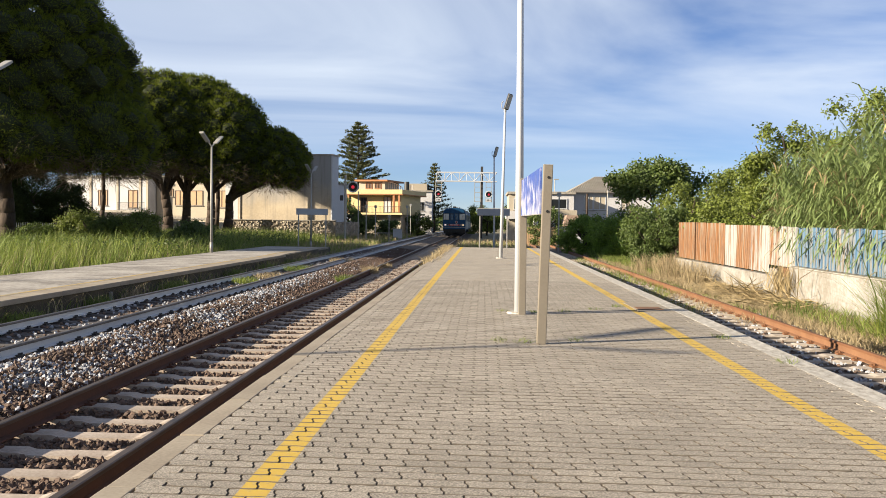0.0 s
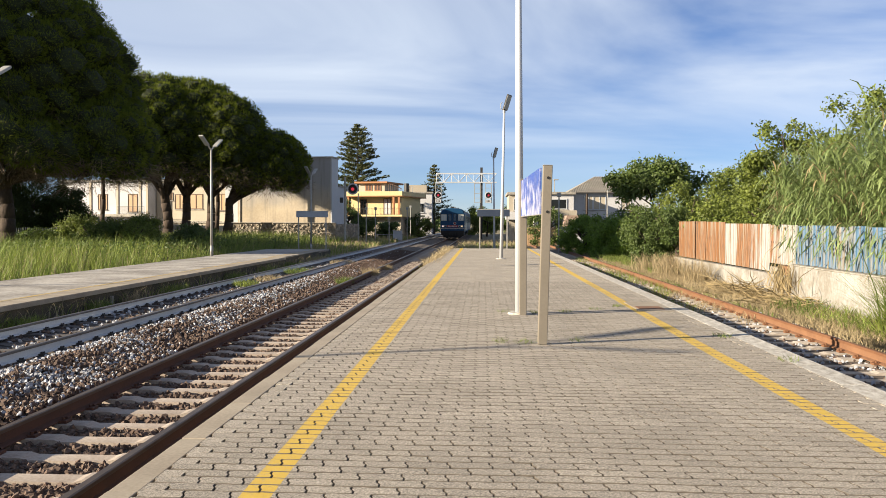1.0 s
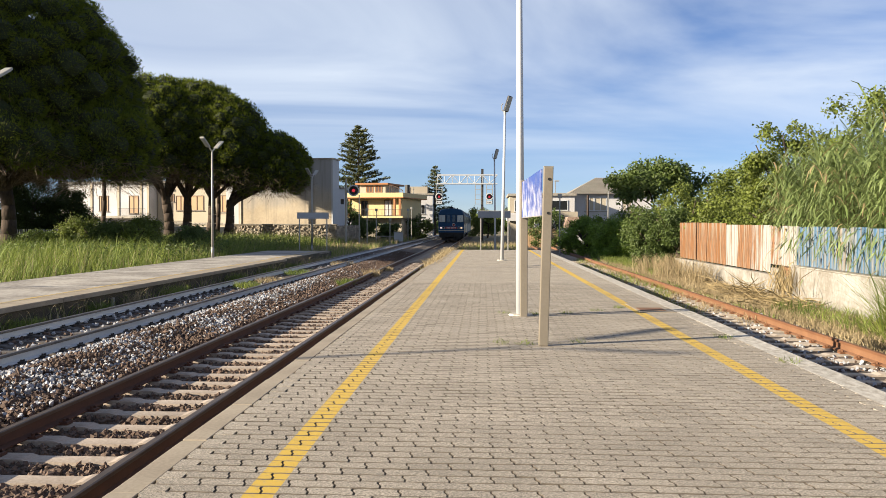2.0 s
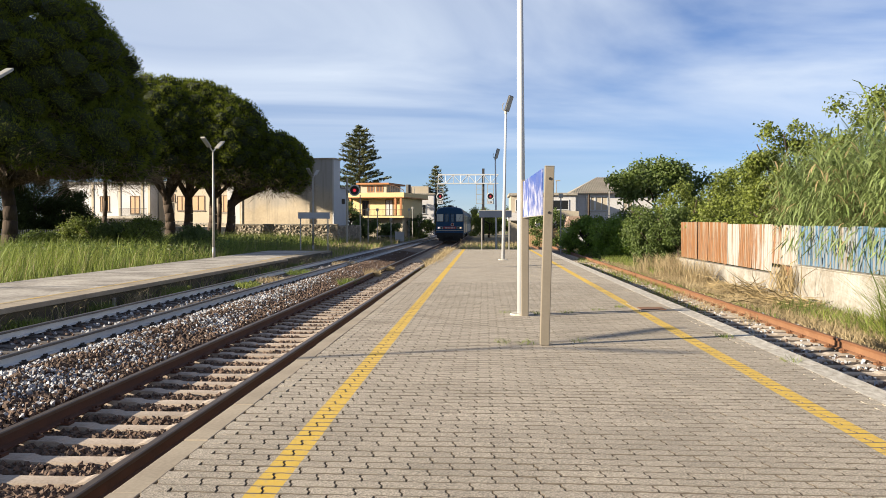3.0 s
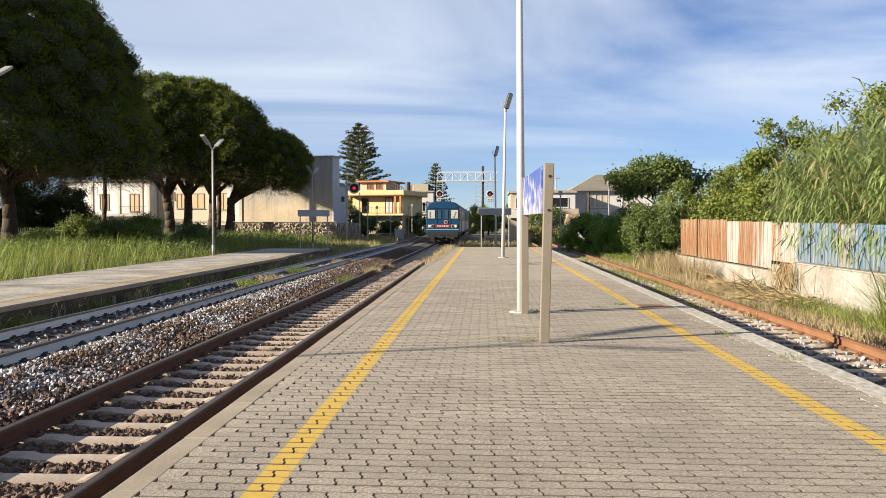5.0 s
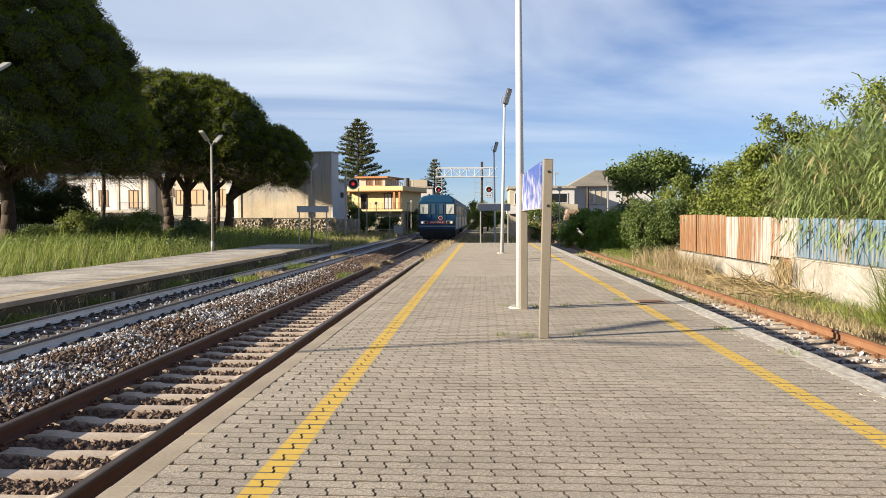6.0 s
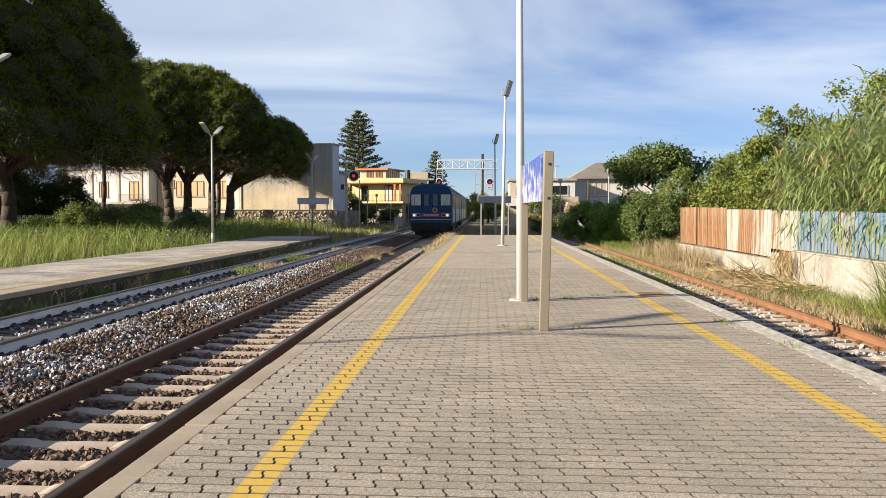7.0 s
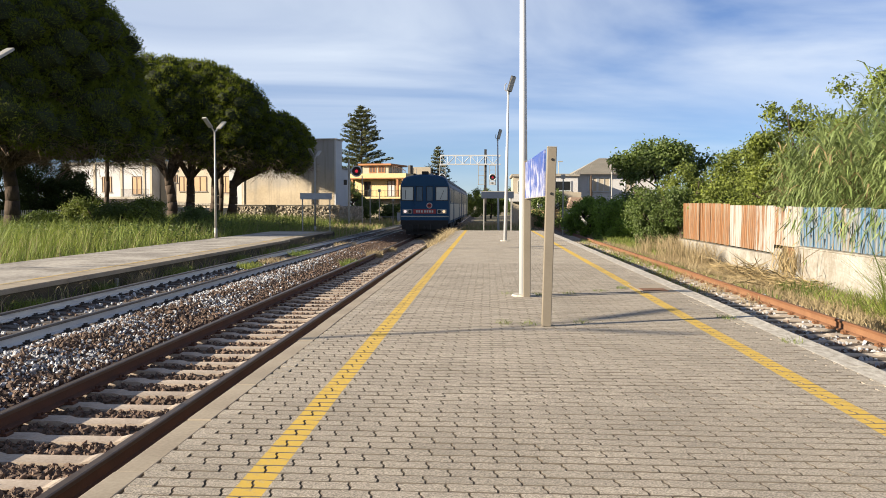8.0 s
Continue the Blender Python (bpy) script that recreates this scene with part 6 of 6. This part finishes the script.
# ---- kerbs and paving blocks ----
def paving_material():
    m = M["paver"]
    n, l = m.node_tree.nodes, m.node_tree.links
    p = n["Principled BSDF"]
    base = p.inputs["Base Color"].links[0].from_socket
    geo = n.new("ShaderNodeNewGeometry"); sep = n.new("ShaderNodeSeparateXYZ")
    l.new(geo.outputs["Position"], sep.inputs[0])
    wear = n.new("ShaderNodeTexNoise"); wear.inputs["Scale"].default_value = 26; wear.inputs["Detail"].default_value = 4
    l.new(geo.outputs["Position"], wear.inputs["Vector"])
    masks = []
    for x in (-1.068, 2.312):
        d = n.new("ShaderNodeMath"); d.operation = "SUBTRACT"; d.inputs[1].default_value = x
        l.new(sep.outputs["X"], d.inputs[0])
        ab = n.new("ShaderNodeMath"); ab.operation = "ABSOLUTE"; l.new(d.outputs[0], ab.inputs[0])
        w = n.new("ShaderNodeMath"); w.operation = "MULTIPLY_ADD"; w.inputs[1].default_value = .012
        l.new(wear.outputs["Fac"], w.inputs[0]); l.new(ab.outputs[0], w.inputs[2])
        lt = n.new("ShaderNodeMath"); lt.operation = "LESS_THAN"; lt.inputs[1].default_value = .081
        l.new(w.outputs[0], lt.inputs[0])
        masks.append(lt)
    mx = n.new("ShaderNodeMath"); mx.operation = "MAXIMUM"
    l.new(masks[0].outputs[0], mx.inputs[0]); l.new(masks[1].outputs[0], mx.inputs[1])
    wr = n.new("ShaderNodeMapRange"); wr.inputs[1].default_value, wr.inputs[2].default_value = .30, .46
    wr.inputs[3].default_value = .55
    l.new(wear.outputs["Fac"], wr.inputs[0])
    mm = n.new("ShaderNodeMath"); mm.operation = "MULTIPLY"
    l.new(mx.outputs[0], mm.inputs[0]); l.new(wr.outputs[0], mm.inputs[1])
    mix = n.new("ShaderNodeMix"); mix.data_type = "RGBA"
    mix.inputs["B"].default_value = (0.50, 0.335, 0.050, 1)
    grit = n.new("ShaderNodeTexNoise"); grit.inputs["Scale"].default_value = 105; grit.inputs["Detail"].default_value = 2
    l.new(geo.outputs["Position"], grit.inputs["Vector"])
    gr = n.new("ShaderNodeMapRange"); gr.inputs[1].default_value, gr.inputs[2].default_value = .32, .66
    gr.inputs[3].default_value, gr.inputs[4].default_value = .52, 1.50
    l.new(grit.outputs["Fac"], gr.inputs[0])
    sc = n.new("ShaderNodeVectorMath"); sc.operation = "SCALE"
    stain = n.new("ShaderNodeTexNoise"); stain.inputs["Scale"].default_value = 1.3; stain.inputs["Detail"].default_value = 5
    l.new(geo.outputs["Position"], stain.inputs["Vector"])
    st = n.new("ShaderNodeMapRange"); st.inputs[1].default_value, st.inputs[2].default_value = .33, .62
    st.inputs[3].default_value, st.inputs[4].default_value = .93, 1.09
    l.new(stain.outputs["Fac"], st.inputs[0])
    gs = n.new("ShaderNodeMath"); gs.operation = "MULTIPLY"
    l.new(gr.outputs[0], gs.inputs[0]); l.new(st.outputs[0], gs.inputs[1])
    l.new(base, sc.inputs[0]); l.new(gs.outputs[0], sc.inputs["Scale"])
    l.new(mm.outputs[0], mix.inputs["Factor"]); l.new(sc.outputs[0], mix.inputs["A"])
    l.new(mix.outputs["Result"], p.inputs["Base Color"])


paving_material()
PL, PW = .225, .1125


def paver_template():
    a, b, g = PL / 2 - .0029, PW / 2 - .0026, .0085
    right = [(a + g, -b), (a + g, -b * .32), (a - g, b * .32), (a - g, b)]
    left = [(-a - g, b), (-a - g, b * .32), (-a + g, -b * .32), (-a + g, -b)]
    wave = [(.084, -.0030), (.028, .0030), (-.028, -.0030), (-.084, .0030)]
    pts = right + [(x, b + d) for x, d in wave] + left + [(x, -b + d) for x, d in wave[::-1]]
    pts = np.array(pts)
    inset = pts - np.sign(pts) * np.array([.0032, .0052]) * (np.abs(pts) > np.array([.095, .03]))
    k = len(pts)
    v = np.concatenate([np.c_[inset, np.zeros(k)], np.c_[pts, np.full(k, -.003)], np.c_[pts, np.full(k, -.034)]])
    f = []
    v = np.concatenate([v, [[0, 0, 0]]])
    for i in range(k):
        f.append((3 * k, i, (i + 1) % k))
    for i in range(k):
        j = (i + 1) % k
        f += [(k + i, k + j, j), (k + i, j, i), (2 * k + i, 2 * k + j, k + j), (2 * k + i, k + j, k + i)]
    tags = [0] * k + [1, 1, 1, 1] * k
    return v, np.array(f), tags


def paving():
    V, F, TAG = paver_template()
    for s, x0, x1 in ((-1, EDGE_L, EDGE_L + .148), (1, EDGE_R - .24, EDGE_R)):
        me = None
        y = -11.0
        while y < P_END - 1:
            dx = 0.0
            if s < 0 and y > 24:
                dx = .20 * min(1, (y - 24) / 10)
            if me is None:
                bm = box(x0, x1, .004, .996, -.30, 0, .006)
                bmesh.ops.recalc_face_normals(bm, faces=bm.faces)
                me = bpy.data.meshes.new("kerbstone"); bm.to_mesh(me); bm.free()
            o = link("kerbstone", me, M["kerb"] if s < 0 else M["kerb_pale"], PLATFORM)
            o.matrix_basis = pose(dx + random.uniform(-.004, .004), y, (-.003 if s < 0 else -.001) + random.uniform(-.004, .004) * (1 if s < 0 else .4), 0, 0, random.uniform(-.15, .15))
            y += 1.0
    me = array_mesh("paver", V, F, TAG)
    me.materials.append(M["paver"]); me.materials.append(M["joint"])
    x_lo, x_hi = EDGE_L + .152, EDGE_R - .245
    rows = int((P_END + 11.8) / PW)
    far, boxes, cut = [], [], []
    single = 0
    for r in range(rows):
        y = -11.8 + r * PW
        shift = (PL / 2 if r % 2 else 0)
        lo = x_lo + (.20 * min(1, (y - 24) / 10) if y > 24 else 0)
        k0 = int((lo - shift) / PL) - 1
        first = min(kk * PL + shift + .05 for kk in range(k0, k0 + 6) if kk * PL + shift + .05 - PL * .30 >= lo) - PL / 2
        last = max(kk * PL + shift + .05 for kk in range(k0, k0 + 28) if kk * PL + shift + .05 + PL * .30 <= x_hi) + PL / 2
        for e0, e1 in ((lo + .003, first - .004), (last + .004, x_hi - .003)):
            if e1 - e0 > .012:
                cut.append(((e0 + e1) / 2, y, 0.0, 0.0, random.uniform(-.004, .004), 0.0, (e1 - e0) / PL))
        for k in range(k0, k0 + 26):
            x = k * PL + shift + .05
            if x - PL * .30 < lo or x + PL * .30 > x_hi:
                continue
            z = .0015 * noise.noise((x * 1.1, y * 1.1, 0)) * 4 + random.uniform(-.0012, .0012)
            rz = random.uniform(-.9, .9)
            if 3.9 < y < 5.5 and single < 300:
                o = link("paver", me, M["paver"], PLATFORM)
                o.matrix_basis = pose(x, y + random.uniform(-.0012, .0012), z, random.uniform(-.22, .22), random.uniform(-.15, .15), rz)
                single += 1
            elif 2.5 < y < 19:
                far.append((x, y + random.uniform(-.0012, .0012), z, math.radians(rz), random.uniform(-.004, .004), random.uniform(-.0025, .0025)))
            else:
                boxes.append((x, y, z, 0, random.uniform(-.004, .004), random.uniform(-.0025, .0025)))
    a, b = PL / 2 - .003, PW / 2 - .003
    v8 = np.array([(-a, -b, 0), (a, -b, 0), (a, b, 0), (-a, b, 0), (-a, -b, -.03), (a, -b, -.03), (a, b, -.03), (-a, b, -.03)])
    f8 = np.array([(0, 1, 2), (0, 2, 3), (4, 5, 1), (4, 1, 0), (5, 6, 2), (5, 2, 1), (6, 7, 3), (6, 3, 2), (7, 4, 0), (7, 0, 3)])
    for items, vt, ft, tg in ((np.array(far), V, F, TAG), (np.array(boxes), v8, f8, [0] * 10)):
        c, s = np.cos(items[:, 3])[:, None], np.sin(items[:, 3])[:, None]
        X = vt[None, :, 0] * c - vt[None, :, 1] * s
        Y = vt[None, :, 0] * s + vt[None, :, 1] * c
        Z = vt[None, :, 2] + items[:, 4:5] * Y + items[:, 5:6] * X + items[:, 2:3]
        vv = np.stack([X + items[:, 0:1], Y + items[:, 1:2], Z], 2).reshape(-1, 3)
        ff = (np.arange(len(items)) * len(vt))[:, None, None] + ft[None]
        me2 = array_mesh("paving_blocks", vv, ff.reshape(-1, 3), np.tile(tg, len(items)))
        me2.materials.append(M["paver"]); me2.materials.append(M["joint"])
        tagged(link("paving_blocks", me2, None, PLATFORM), kind="stuff")
    cut = np.array(cut)
    vv = v8[None] * np.stack([cut[:, 6], np.ones(len(cut)), np.ones(len(cut))], 1)[:, None, :] + np.stack([cut[:, 0], cut[:, 1], cut[:, 2]], 1)[:, None, :]
    ff = (np.arange(len(cut)) * 8)[:, None, None] + f8[None]
    tagged(link("cut_blocks", array_mesh("cut_blocks", vv.reshape(-1, 3), ff.reshape(-1, 3)), M["paver"], PLATFORM), kind="stuff")


paving()


# ---- what moves ----
def motions():
    X = -3.63
    times = [0.0, 1.5, 3.0, 4.5, 6.0, 7.0, 8.0]
    front = [108.0, 98.4, 88.3, 77.7, 66.3, 58.1, 49.7]
    walk(car_a, [(t, pose(X, y, RAIL)) for t, y in zip(times, front)])
    walk(car_b, [(t, pose(X, y + 23.75, RAIL)) for t, y in zip(times, front)])
    for w, at in WHEELS:
        rows = []
        for k in range(161):
            t = k * .05
            y = float(np.interp(t, times, front))
            rows.append((t, pose(0, at, .457) @ Matrix.Rotation((y - front[0]) / .457 * -1, 4, "X")))
        walk(w, rows)


motions()
